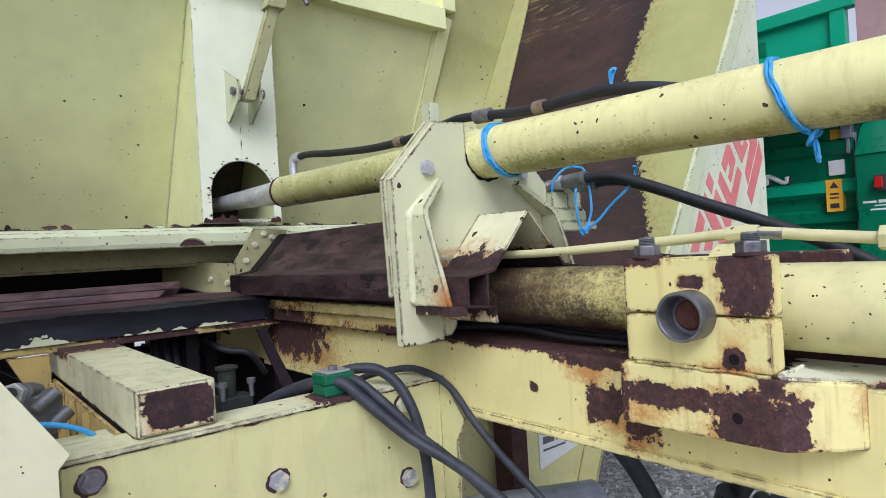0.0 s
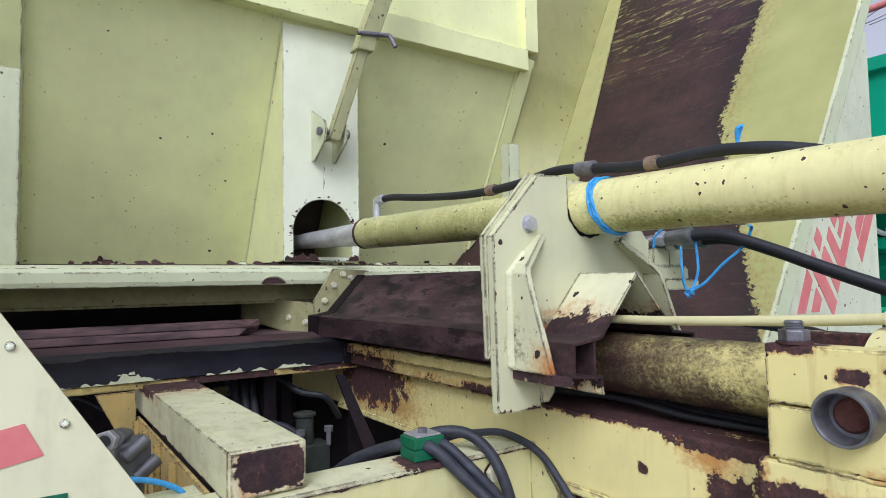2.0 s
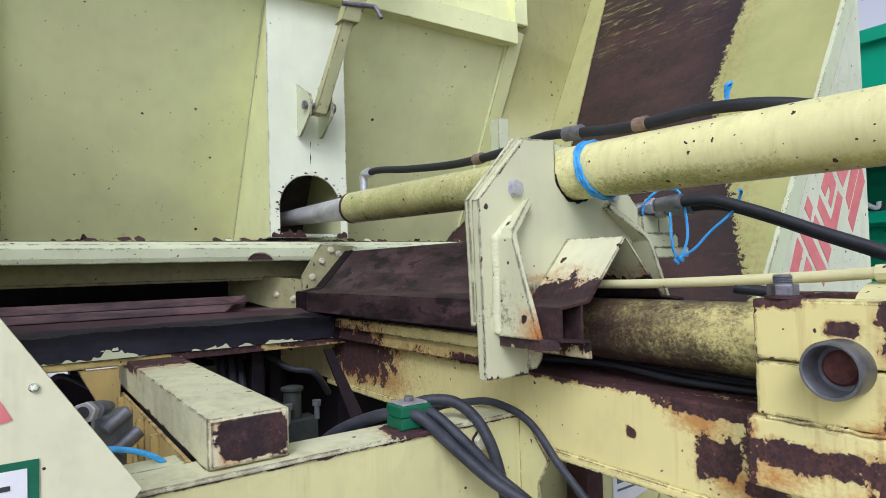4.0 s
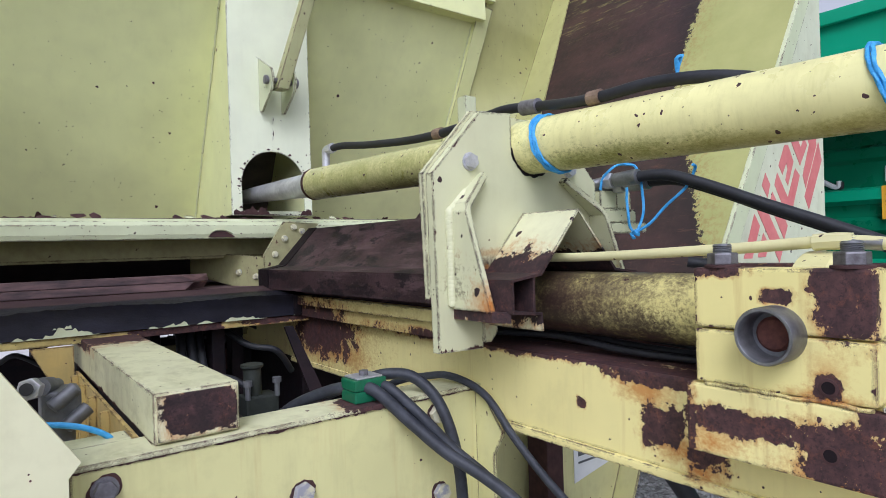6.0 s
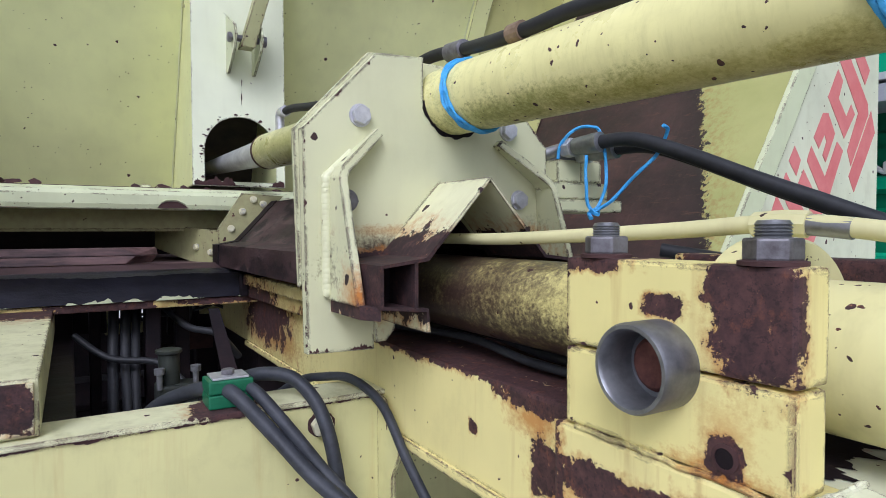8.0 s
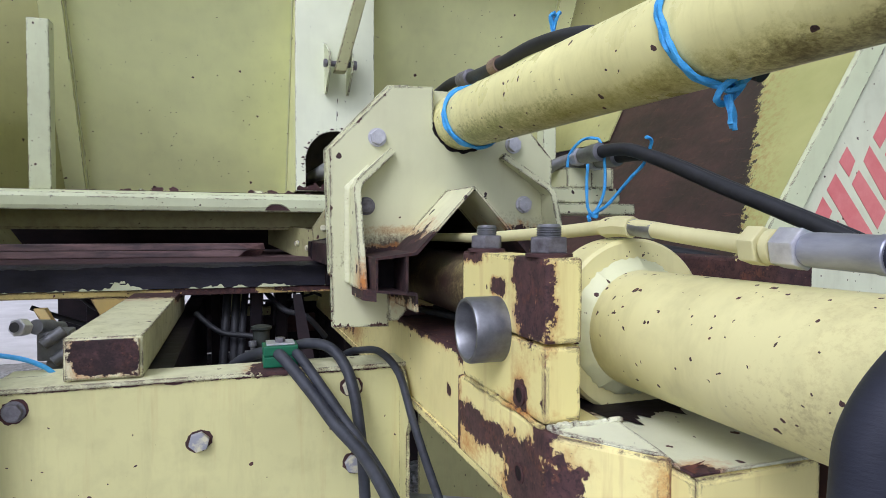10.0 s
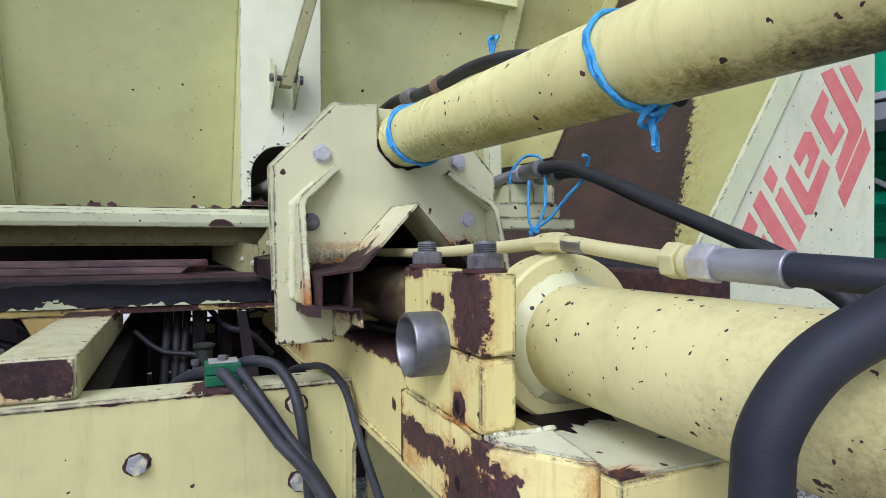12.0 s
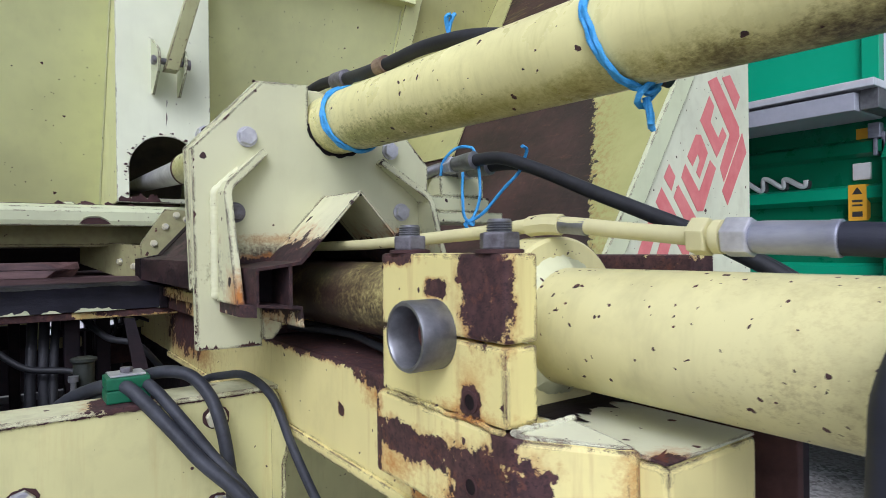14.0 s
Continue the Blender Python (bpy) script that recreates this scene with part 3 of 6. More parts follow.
nt.links.new(bump.outputs[0], out.inputs["Normal"])
GRAVEL = m
tagged(part("ground", bm, GRAVEL), "grey gravel yard under the machines", "ground", kind="structure")
# made-up pale ground, its colour carries the glare behind the trailer
bm = bmesh.new()
for x, y in ((-14, 6.6), (6, 6.6), (9, 60), (-22, 60)):
    bm.verts.new((x, y, 0.006))
bm.faces.new(bm.verts)
tagged(part("bright_ground", bm, plain("bright_view_pale", (0.44, 0.42, 0.40), (0.74, 0.72, 0.70), 0.8, 0, 1.5, 0.2)), "pale ground plane added for the bright view behind the trailer", "yard", kind="structure")
rng = np.random.default_rng(4)
verts, faces = [], []
oct_v = np.array([(1, 0, 0), (-1, 0, 0), (0, 1, 0), (0, -1, 0), (0, 0, 1), (0, 0, -1)], float)
oct_f = [(0, 2, 4), (2, 1, 4), (1, 3, 4), (3, 0, 4), (2, 0, 5), (1, 2, 5), (3, 1, 5), (0, 3, 5)]
for i in range(9000):
    at = np.array([rng.uniform(0.2, 3.2), rng.uniform(-1.6, 2.4), 0.004])
    s = rng.uniform(0.006, 0.02) * rng.uniform(0.6, 1.4, 3)
    k = len(verts)
    a = rng.uniform(0, math.tau)
    turn = np.array([(math.cos(a), -math.sin(a), 0), (math.sin(a), math.cos(a), 0), (0, 0, 1)])
    verts += [tuple(at + turn @ (v * s + rng.normal(0, 0.0015, 3))) for v in oct_v]
    faces += [tuple(k + q for q in f) for f in oct_f]
me = bpy.data.meshes.new("gravel")
me.from_pydata(verts, [], faces)
STONE = plain("gravel_stone", (0.12, 0.115, 0.11), (0.50, 0.49, 0.47), 0.85, 0, 25, 0.4)
tagged(part("gravel", me, STONE), "loose grey gravel stones on the yard", "gravel", kind="stuff")

# ---- trailer body: sloping side walls, front boards, deck ----
LEAN_X = 0.65  # the side walls lean out by this much for each metre of height


def side_x(z):
    return 0.881 + LEAN_X * (z - 1.5)


MIRROR = -0.04


def wall_outline(z0, z1, thick):
    return [(side_x(z0), z0), (side_x(z1), z1), (side_x(z1) + thick, z1), (side_x(z0) + thick, z0)]


def flip(outline):
    return [(MIRROR - x, z) for x, z in outline][::-1]


m, nt, out = material("scoured_side_wall")
geo = nt.nodes.new("ShaderNodeNewGeometry")
pos = geo.outputs["Position"]
xyz = nt.nodes.new("ShaderNodeSeparateXYZ")
nt.links.new(pos, xyz.inputs[0])
old = blend(nt, step(nt, fuzz(nt, pos, 5, 4), 0.3, 0.7), (0.345, 0.35, 0.12), (0.43, 0.425, 0.16))
speck = fuzz(nt, pos, 55, 5, 0.7)
line_y = calc(nt, "MULTIPLY_ADD", xyz.outputs[2], 0.50, -0.7375)
depth = calc(nt, "SUBTRACT", xyz.outputs[1], calc(nt, "MINIMUM", line_y, 0.35))
scour = fuzz(nt, pos, 46, 8, 0.75)
depth = calc(nt, "ADD", depth, calc(nt, "MULTIPLY", calc(nt, "SUBTRACT", fuzz(nt, pos, 12, 6, 0.7), 0.5), 0.05))
worn = calc(nt, "ADD", depth, calc(nt, "MULTIPLY", calc(nt, "SUBTRACT", scour, 0.5), 0.16))
rusty = step(nt, worn, 0.0, 0.004)
left_over = calc(nt, "MULTIPLY", step(nt, fuzz(nt, pos, 26, 8, 0.78, (1.0, 0.22, 1.8)), 0.55, 0.62), step(nt, calc(nt, "ADD", xyz.outputs[2], fuzz(nt, pos, 2.2, 4)), 3.0, 3.4))
rusty = calc(nt, "MULTIPLY", rusty, calc(nt, "SUBTRACT", 1.0, left_over))
brown = blend(nt, step(nt, fuzz(nt, pos, 5, 8, 0.72, (1, 0.7, 1.4)), 0.36, 0.66), (0.017, 0.0075, 0.0095), (0.062, 0.026, 0.026))
brown = blend(nt, calc(nt, "MULTIPLY", step(nt, fuzz(nt, pos, 30, 7, 0.75, (1, 1.6, 0.25)), 0.55, 0.7), 0.45), brown, (0.095, 0.045, 0.040))
brown = blend(nt, calc(nt, "MULTIPLY", calc(nt, "SUBTRACT", 1.0, step(nt, depth, 0.02, 0.13)), 0.75), brown, (0.012, 0.006, 0.008))
brown = blend(nt, calc(nt, "MULTIPLY", step(nt, fuzz(nt, pos, 40, 8, 0.8, (1, 0.25, 1.6)), 0.57, 0.68), 0.6), brown, (0.15, 0.062, 0.040))
tint = calc(nt, "MULTIPLY", step(nt, worn, -0.12, 0.0), step(nt, speck, 0.45, 0.62))
old = blend(nt, calc(nt, "MULTIPLY", tint, 0.7), old, (0.30, 0.16, 0.05))
nt.links.new(blend(nt, rusty, old, brown), out.inputs["Base Color"])
nt.links.new(calc(nt, "MULTIPLY_ADD", speck, 0.25, 0.38), out.inputs["Roughness"])
bump = node(nt, "Bump", Strength=0.25, Distance=0.002)
nt.links.new(scour, bump.inputs["Height"])
nt.links.new(bump.outputs[0], out.inputs["Normal"])
SCOURED = m

wall = part("wall_right", prism_y(wall_outline(1.36, 3.3, 0.04), -0.05, 7.0), SCOURED)
tagged(wall, "sloping yellow steel side wall scoured to brown rust", "side wall", kind="structure")
wall = part("wall_left", prism_y([(x - 0.40, z) for x, z in flip(wall_outline(1.40, 3.3, 0.04))], -0.03, 7.0), WALL)
tagged(wall, "sloping pale yellow steel side wall", "side wall", kind="structure")


def board(mirror):
    f = flip if mirror else (lambda o: o)
    base = thing("front_board", (MIRROR - 1.2 if mirror else 1.2, -0.05, 1.29),
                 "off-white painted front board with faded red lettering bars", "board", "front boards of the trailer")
    low = [(0.757, 0.80), (1.585, 0.80)] if mirror else [(0.80, 1.285), (1.615, 1.285)]
    foot = [(0.742, 1.237), (0.757, 1.218)] if mirror else []
    part("panel", prism_y(f(low + [(1.585 if mirror else 1.615, 2.46), (side_x(2.46) + (0.02 if mirror else 0.065), 2.46)] + foot), -0.056, -0.040), LEFTBOARD if mirror else BOARD, base)
    if mirror:
        return base
    part("edge_flange", prism_y(f([(side_x(1.285), 1.285), (side_x(1.285) + 0.085, 1.285), (side_x(2.62) + 0.07, 2.62), (side_x(2.62), 2.62)]), -0.066, -0.048, 0.003), PALE, base, "pale yellow folded edge")
    return base


right_board = board(False)
left_board = board(True)


for shape in (
        [(0.994, 1.443), (1.070, 1.582), (1.104, 1.545), (1.048, 1.442)],
        [(1.084, 1.444), (1.125, 1.522), (1.160, 1.485), (1.139, 1.444)],
        [(1.084, 1.600), (1.113, 1.644), (1.265, 1.473), (1.234, 1.422)],
        [(1.125, 1.675), (1.152, 1.716), (1.183, 1.680), (1.162, 1.636)],
        [(1.173, 1.618), (1.197, 1.656), (1.302, 1.545), (1.272, 1.498)],
        [(1.214, 1.680), (1.235, 1.722), (1.309, 1.640), (1.372, 1.744), (1.406, 1.720), (1.330, 1.580), (1.297, 1.578)],
        [(1.247, 1.746), (1.294, 1.818), (1.321, 1.820), (1.360, 1.766), (1.312, 1.681), (1.294, 1.700), (1.314, 1.739), (1.304, 1.759), (1.274, 1.717)],
        [(1.319, 1.865), (1.372, 1.949), (1.400, 1.920), (1.377, 1.867), (1.422, 1.819), (1.448, 1.857), (1.472, 1.831), (1.411, 1.755)],
        [(1.364, 1.994), (1.416, 2.017), (1.549, 1.869), (1.552, 1.837), (1.452, 1.678), (1.430, 1.722), (1.491, 1.836)],
        [(1.447, 2.019), (1.496, 2.035), (1.557, 1.970), (1.529, 1.923)],
        [(1.441, 1.648), (1.569, 1.851), (1.595, 1.787), (1.473, 1.602)]):
    part("lettering_bar", prism_y(shape, -0.0575, -0.0564), RED, right_board, "faded red film shape")
part("lettering_bar", prism_y([(-1.030, 1.376), (-0.943, 1.393), (-0.922, 1.351), (-1.030, 1.330)], -0.0575, -0.0564), RED, left_board, "faded red film shape")
for i in range(1, 7):
    part("rivet", lathe((-0.842 - 0.0585 * i, -0.0565, 1.285 + 0.102 * i), (0, -1, 0), [(0, 0.006), (0.003, 0.0055), (0.0045, 0.003), (0.0046, 0.0005)], 14), POST, left_board, smooth=True)
part("sticker", prism_y([(-1.04, 1.24), (-0.896, 1.24), (-0.896, 1.30), (-1.04, 1.30)], -0.0585, -0.0565), GREENPL, left_board, "teal framed sticker")
part("sticker_face", prism_y([(-1.03, 1.245), (-0.908, 1.245), (-0.908, 1.291), (-1.03, 1.291)], -0.0600, -0.0590), WHITE, left_board, "white sticker face")
part("sticker_line", prism_y([(-0.975, 1.268), (-0.925, 1.268), (-0.925, 1.274), (-0.975, 1.274)], -0.0608, -0.0602), DARK, left_board, "unreadable dark line")

# deck between the walls, with its oily black front edge
deck = thing("deck", (-0.5, 0.86, 1.3), "worn steel deck with an oily black front edge", "deck", kind="structure")
part("deck_plate", box(-1.25, 0.90, 1.02, 6.8, 1.375, 1.392), DECK, deck)
part("deck_step", hull([(-1.25, 0.865, 1.368), (0.05, 0.865, 1.368), (0.05, 1.03, 1.396), (-1.25, 1.03, 1.396)],
                       [(-1.25, 0.865, 1.352), (0.05, 0.865, 1.352), (0.05, 1.03, 1.380), (-1.25, 1.03, 1.380)], 0.003), plain("brown_ramp", (0.030, 0.017, 0.019), (0.10, 0.058, 0.058), 0.6, 0, 22, 0.5, (0.3, 2, 1), spec=0.3), deck, "oily brown ramp")
sheet = bmesh.new()
old = None
wob = np.random.default_rng(8)
n_ = 150
dip = np.convolve(wob.normal(0, 1, n_ + 20), np.ones(13) / 13, "same")[:n_ + 1] * 0.007 + np.convolve(wob.normal(0, 1, n_ + 20), np.ones(4) / 4, "same")[:n_ + 1] * 0.0016
for i in range(n_ + 1):
    x = -1.25 + 1.27 * i / n_
    line_ = [sheet.verts.new(q) for q in ((x, 0.915, 1.3845), (x, 0.890, 1.3815 + 0.2 * dip[i]), (x, 0.868, 1.3790 + 0.6 * dip[i]), (x, 0.846 - 0.3 * abs(dip[i]), 1.3740 + dip[i]),
                                          (x, 0.849, 1.3660 + 0.7 * dip[i]), (x, 0.852, 1.3400), (x, 0.850, 1.3060))]
    if old:
        for k in range(6):
            sheet.faces.new((old[k], old[k + 1], line_[k + 1], line_[k]))
    old = line_
bmesh.ops.recalc_face_normals(sheet, faces=sheet.faces)
bmesh.ops.solidify(sheet, geom=list(sheet.faces), thickness=0.004)
part("front_edge", sheet, EDGE, deck, "oily blue-black sheet buckled over the front edge", True)
part("edge_core", box(-1.24, 0.01, 0.862, 0.878, 1.308, 1.362), BLACK, deck)
part("paint_remnant", ragged((-1.22, 0.8440, 1.305), (0.0, 0.8440, 1.305), (0, 0, 1), -0.012, 0.026, 170), PALE, deck, "pale flakes of old paint")
part("paint_remnant", ragged((-0.90, 0.8440, 1.326), (-0.30, 0.8440, 1.326), (0.3, 0, 1), -0.034, 0.009, 180), PALE, deck, "pale flakes of old paint")
part("under_rail", box(-1.25, -0.03, 0.856, 0.92, 1.283, 1.303, 0.003), RAILWORN, deck, "ochre rail below the edge")
REDDISH = plain("reddish_bar", (0.024, 0.012, 0.014), (0.24, 0.135, 0.125), 0.55, 0, 16, 0.6, (0.35, 2, 2), spread=(0.43, 0.66), distance=0.003)
for j in range(2):
    part("worn_strip", hull([(-1.24, 1.040 + 0.024 * j, 1.397 + 0.024 * j), (-0.29 - random.uniform(0, 0.09), 1.040 + 0.024 * j, 1.397 + 0.024 * j), (-0.25 - random.uniform(0, 0.05), 1.12, 1.397 + 0.024 * j), (-1.24, 1.12, 1.397 + 0.024 * j)],
                            [(-1.24, 1.043 + 0.024 * j, 1.4195 + 0.024 * j), (-0.30 - random.uniform(0, 0.09), 1.043 + 0.024 * j, 1.4195 + 0.024 * j), (-0.26 - random.uniform(0, 0.05), 1.12, 1.4195 + 0.024 * j), (-1.24, 1.12, 1.4195 + 0.024 * j)], 0.0015), REDDISH, deck, "worn reddish strip with a torn end")

# ---- chassis ----
beam = thing("drawbar_beam", (0.04, -0.2, 1.15), "yellow box beam with peeling paint and brown rust", "beam")
part("web", box(-0.035, 0.100, -0.852, 1.6, 1.147, 1.297, 0.006), BEAM, beam)
part("guide_rail", box(-0.062, 0.190, 0.08, 0.99, 1.300, 1.338, 0.003), BEAM, beam)
part("upper_rail", box(-0.078, 0.205, 0.08, 0.99, 1.338, 1.368, 0.004), BEAM, beam)
part("bottom_strip", box(-0.040, 0.105, -0.850, 1.0, 1.132, 1.149, 0.005), BEAM, beam)
PLAN = [(-0.034, -0.520), (-0.113, -0.520), (-0.113, -0.752), (-0.107, -0.762), (-0.046, -0.822), (-0.034, -0.826)]
saddle = part("saddle_plate", hull([(x, y, 1.218) for x, y in PLAN], [(x, y, 1.312 - 0.10 * max(0, -0.745 - y)) for x, y in PLAN], 0.005), WRAP, beam, "saddle plate, half its paint gone to rust")
for k, (y0, y1) in enumerate([(-0.548, -0.742)]):
    pts = [(-0.1115 + random.uniform(-0.001, 0.001), y0 + (y1 - y0) * i / 14, 1.3125 + random.uniform(-0.0016, 0.0016)) for i in range(15)]
    part("weld_bead", tube(pts, 0.0028, 8, 2), BLOCK, beam, "wavy painted weld bead", True)
TIP = [(-0.036, -0.752), (-0.109, -0.752), (-0.1045, -0.760), (-0.047, -0.8165), (-0.036, -0.821)]
part("saddle_top", hull([(x, y, 1.3105 - 0.10 * (-0.745 - y)) for x, y in TIP], [(x, y, 1.3150 - 0.12 * (-0.745 - y)) for x, y in TIP], 0.0018), TOPCOAT, beam, "tip of the saddle, pale with the sky's reflection in its paint")
pts = [(-0.110 + 0.076 * i / 22, -0.7505 - random.uniform(0, 0.003), 1.3145 + random.uniform(-0.001, 0.0015)) for i in range(23)]
part("weld_bead", tube(pts, 0.0030, 8, 2), TOPCOAT, beam, "thick painted weld at the foot of the block", True)
pts = [(-0.0345, -0.760 - 0.062 * i / 18, 1.3025 - 0.0035 * i / 18 + random.uniform(-0.001, 0.001)) for i in range(19)]
part("weld_bead", tube(pts, 0.0036, 8, 2), TOPCOAT, beam, "painted weld along the saddle", True)
part("rust_crust", ragged((-0.034, -0.838, 1.3006), (-0.034, -0.850, 1.3006), (1, 0.3, 0), 0.002, 0.030, 22), PIN_RUST, beam, "orange rust in the corner")
part("top_cover", box(-0.0345, 0.0995, -0.850, -0.530, 1.2972, 1.3000, 0.001), TOPCOAT, beam, "top of the beam, pale with the sky's reflection in its paint")
part("grease", ragged((-0.030, -0.585, 1.3012), (0.095, -0.585, 1.3012), (0.1, -1, 0), 0.115, 0.155, 40), BLACK, beam, "black grease under the cylinder")
for y, z in ((-0.698, 1.331), (-0.698, 1.253)):
    part("bolt_hole", lathe((-0.1125, y, z), (-1, 0, 0), [(-0.012, 0.006), (-0.012, 0.0105), (0.0015, 0.0105), (0.002, 0.0075), (-0.010, 0.007)], 20, True), RUST, beam, "rusty threaded hole", True)
    # near-flush black disc paints the dark depth of the hole
    part("hole_shade", lathe((-0.1135, y, z), (-1, 0, 0), [(-0.004, 0.0078), (0.0003, 0.0078)], 16), BLACK, beam)

bearing = thing("trunnion_bearing", (-0.09, -0.64, 1.312), "split yellow steel bearing block with two rusty studs", "bearing block")
part("lower_half", box(-0.112, -0.073, -0.746, -0.535, 1.315, 1.386, 0.004), BLOCK, bearing)
part("upper_half", box(-0.112, -0.073, -0.747, -0.535, 1.3885, 1.468, 0.004), BLOCK, bearing)
sleeve = part("pin_sleeve", lathe((-0.112, -0.642, 1.388), (-1, 0, 0), [(0, 0.0350), (0.034, 0.0350), (0.037, 0.0335), (0.037, 0.0305), (0.034, 0.0285), (0.002, 0.0275), (0.002, 0.002), (0.0, 0.002)], 40, True), STEEL, bearing, "bare grey steel pin sleeve", True)
part("pin_end", lathe((-0.112, -0.642, 1.388), (-1, 0, 0), [(0.0, 0.0215), (0.006, 0.0215), (0.009, 0.018), (0.009, 0.001)], 32), PIN_RUST, sleeve, "rusty pin end", True)
for y in (-0.567, -0.719):
    bm = hexagon(0.0195, 0.003, 0.019)
    bmesh.ops.rotate(bm, verts=bm.verts, matrix=Matrix.Rotation(radians(90), 3, "X"))
    bmesh.ops.recalc_face_normals(bm, faces=bm.faces)
    rounded(bm, 0.0022, 2)
    bmesh.ops.translate(bm, verts=bm.verts, vec=(-0.0935, y, 1.468))
    nut = part("nut", bm, RUSTY_BOLT, bearing, "grey nut, rusty at its foot")
    part("washer", lathe((-0.0935, y, 1.468), (0, 0, 1), [(0.0, 0.0225), (0.003, 0.0225), (0.004, 0.018)], 28), RUST, nut)
    thread = [(0.018, 0.0115)]
    for k in range(5):
        thread += [(0.0190 + k * 0.0023, 0.0122), (0.0202 + k * 0.0023, 0.0110)]
    part("stud", lathe((-0.0935, y, 1.468), (0, 0, 1), thread + [(0.031, 0.010), (0.0315, 0.001)], 24), STEEL, nut, "threaded stud end", True)
for a, b, up, high, n in (((-0.1128, -0.7445, 1.318), (-0.1128, -0.7445, 1.385), (0, 1, 0), 0.006, 60), ((-0.1128, -0.538, 1.392), (-0.1128, -0.538, 1.464), (0, -1, 0), 0.004, 50), ((-0.1128, -0.538, 1.3895), (-0.1128, -0.744, 1.3895), (0, 0, 1), 0.0035, 140)):
    part("rust_seam", ragged(a, b, up, -0.004, high, n), RUST, bearing, "rust nibbling the edge of the block")
far_block = thing("far_bearing", (0.19, -0.64, 1.3), "far bearing block, rusty yellow steel", "bearing block")
part("block", box(0.165, 0.21, -0.748, -0.44, 1.30, 1.462, 0.004), FARBLOCK, far_block)

cross = thing("cross_member", (-0.42, 0.02, 0.85), "pale yellow bolted cross plate with a mossy top flange", "frame plate")
part("web", box(-0.79, -0.04, 0.010, 0.022, 0.62, 1.204, 0.002), FRAME, cross)
part("top_flange", box(-0.80, -0.03, 0.006, 0.105, 1.204, 1.2125, 0.002), FLANGE, cross, "mossy worn top flange")
part("rust_seam", ragged((-0.795, 0.0085, 1.2045), (-0.040, 0.0085, 1.2045), (0, 0, -1), -0.001, 0.0065, 460), RUST, cross, "ragged rusty seam")
part("rust_seam", ragged((-0.795, 0.0052, 1.2042), (-0.040, 0.0052, 1.2042), (0, 0, 1), -0.002, 0.005, 420), RUST, cross, "ragged rusty seam")
part("end_gusset", hull([(-0.040, 0.010, 1.204), (-0.040, -0.012, 1.200), (-0.040, -0.073, 1.128), (-0.040, -0.070, 1.115), (-0.040, -0.045, 1.075), (-0.040, -0.043, 0.62), (-0.040, 0.010, 0.62)],
                        [(-0.048, 0.010, 1.204), (-0.048, -0.012, 1.200), (-0.048, -0.073, 1.128), (-0.048, -0.070, 1.115), (-0.048, -0.045, 1.075), (-0.048, -0.043, 0.62), (-0.048, 0.010, 0.62)], 0.001), FRAME, cross, "yellow end gusset")
for k, (x, z) in enumerate(((-0.445, 1.087), (-0.747, 1.172), (-0.147, 1.008), (-0.151, 1.169), (-0.747, 0.995), (-0.445, 0.91))):
    ob = placed("bolt", BOLT_RUSTY if x < -0.7 else BOLT_BARE, pose(x, 0.010, z, 0, random.uniform(0, 60), 0), cross)
    part("bare_ring", torn_ring(x, 0.0092, z, 0.0228), RUST, cross, "ring of lost paint")

square = thing("square_tube", (-0.61, 0.03, 1.21), "pale yellow square tube with a bare rusty end", "square tube")
part("tube", box(-0.676, -0.543, 0.030, 1.05, 1.213, 1.294, 0.004), FLANGE, square)
part("rust_seam", ragged((-0.6768, 0.04, 1.2135), (-0.6768, 0.95, 1.2135), (0, 0, 1), -0.002, 0.012, 260), RUST, square, "rusty foot of the tube")
part("end_cap", box(-0.671, -0.549, 0.0225, 0.0305, 1.218, 1.289, 0.002), paint("end_cap_paint", (0.66, 0.66, 0.43), 0.5, chips=0.1, size=30, edge=0.9, patches=((-0.604, 0.02, 1.257, 0.060, 0.05, 0.034),), ragged=0.35, greasy=0.75), square, "bare brown rusty end")

# ---- hydraulic push cylinder ----
AX, AZ = 0.043, 1.386
ram = thing("push_cylinder", (AX, -0.9, AZ - 0.064), "pale yellow hydraulic cylinder with stone chips", "hydraulic cylinder")
part("barrel", lathe((AX, -0.60, AZ), (0, -1, 0), [(0, 0.064), (1.25, 0.064)], 64), BARREL, ram, smooth=True)
part("trunnion_flange", lathe((AX + 0.004, -0.618, AZ), (0, -1, 0), [(0, 0.095), (0.002, 0.0985), (0.042, 0.0985), (0.046, 0.095), (0.046, 0.06)], 64), BARREL, ram, "pale yellow trunnion flange", True)
fillet = lathe((AX, -0.660, AZ), (0, -1, 0), [(0.0, 0.0775), (0.003, 0.0770), (0.006, 0.0755), (0.009, 0.0730), (0.012, 0.0700), (0.015, 0.0668), (0.017, 0.0645), (0.018, 0.060)], 96)
for v in fillet.verts:
    a = math.atan2(v.co.z - AZ, v.co.x - AX)
    k = 1 + 0.014 * math.sin(43 * a) + 0.010 * math.sin(17 * a + 1.3) + 0.006 * math.sin(5 * a)
    v.co.x, v.co.z = AX + (v.co.x - AX) * k, AZ + (v.co.z - AZ) * k
part("weld_bead", fillet, BEAD, ram, "broad painted weld fillet", True)
part("inner_barrel", lathe((AX - 0.003, -0.57, AZ + 0.006), (0, 1, 0), [(0, 0.0595), (1.6, 0.0595)], 56), BARREL_OLD, ram, "scuffed inner barrel with dark speckled bands", True)

# ---- push wall ----
P0, PK = 1.746, 0.512


def panel_y(z):
    return P0 - PK * (z - 1.676)


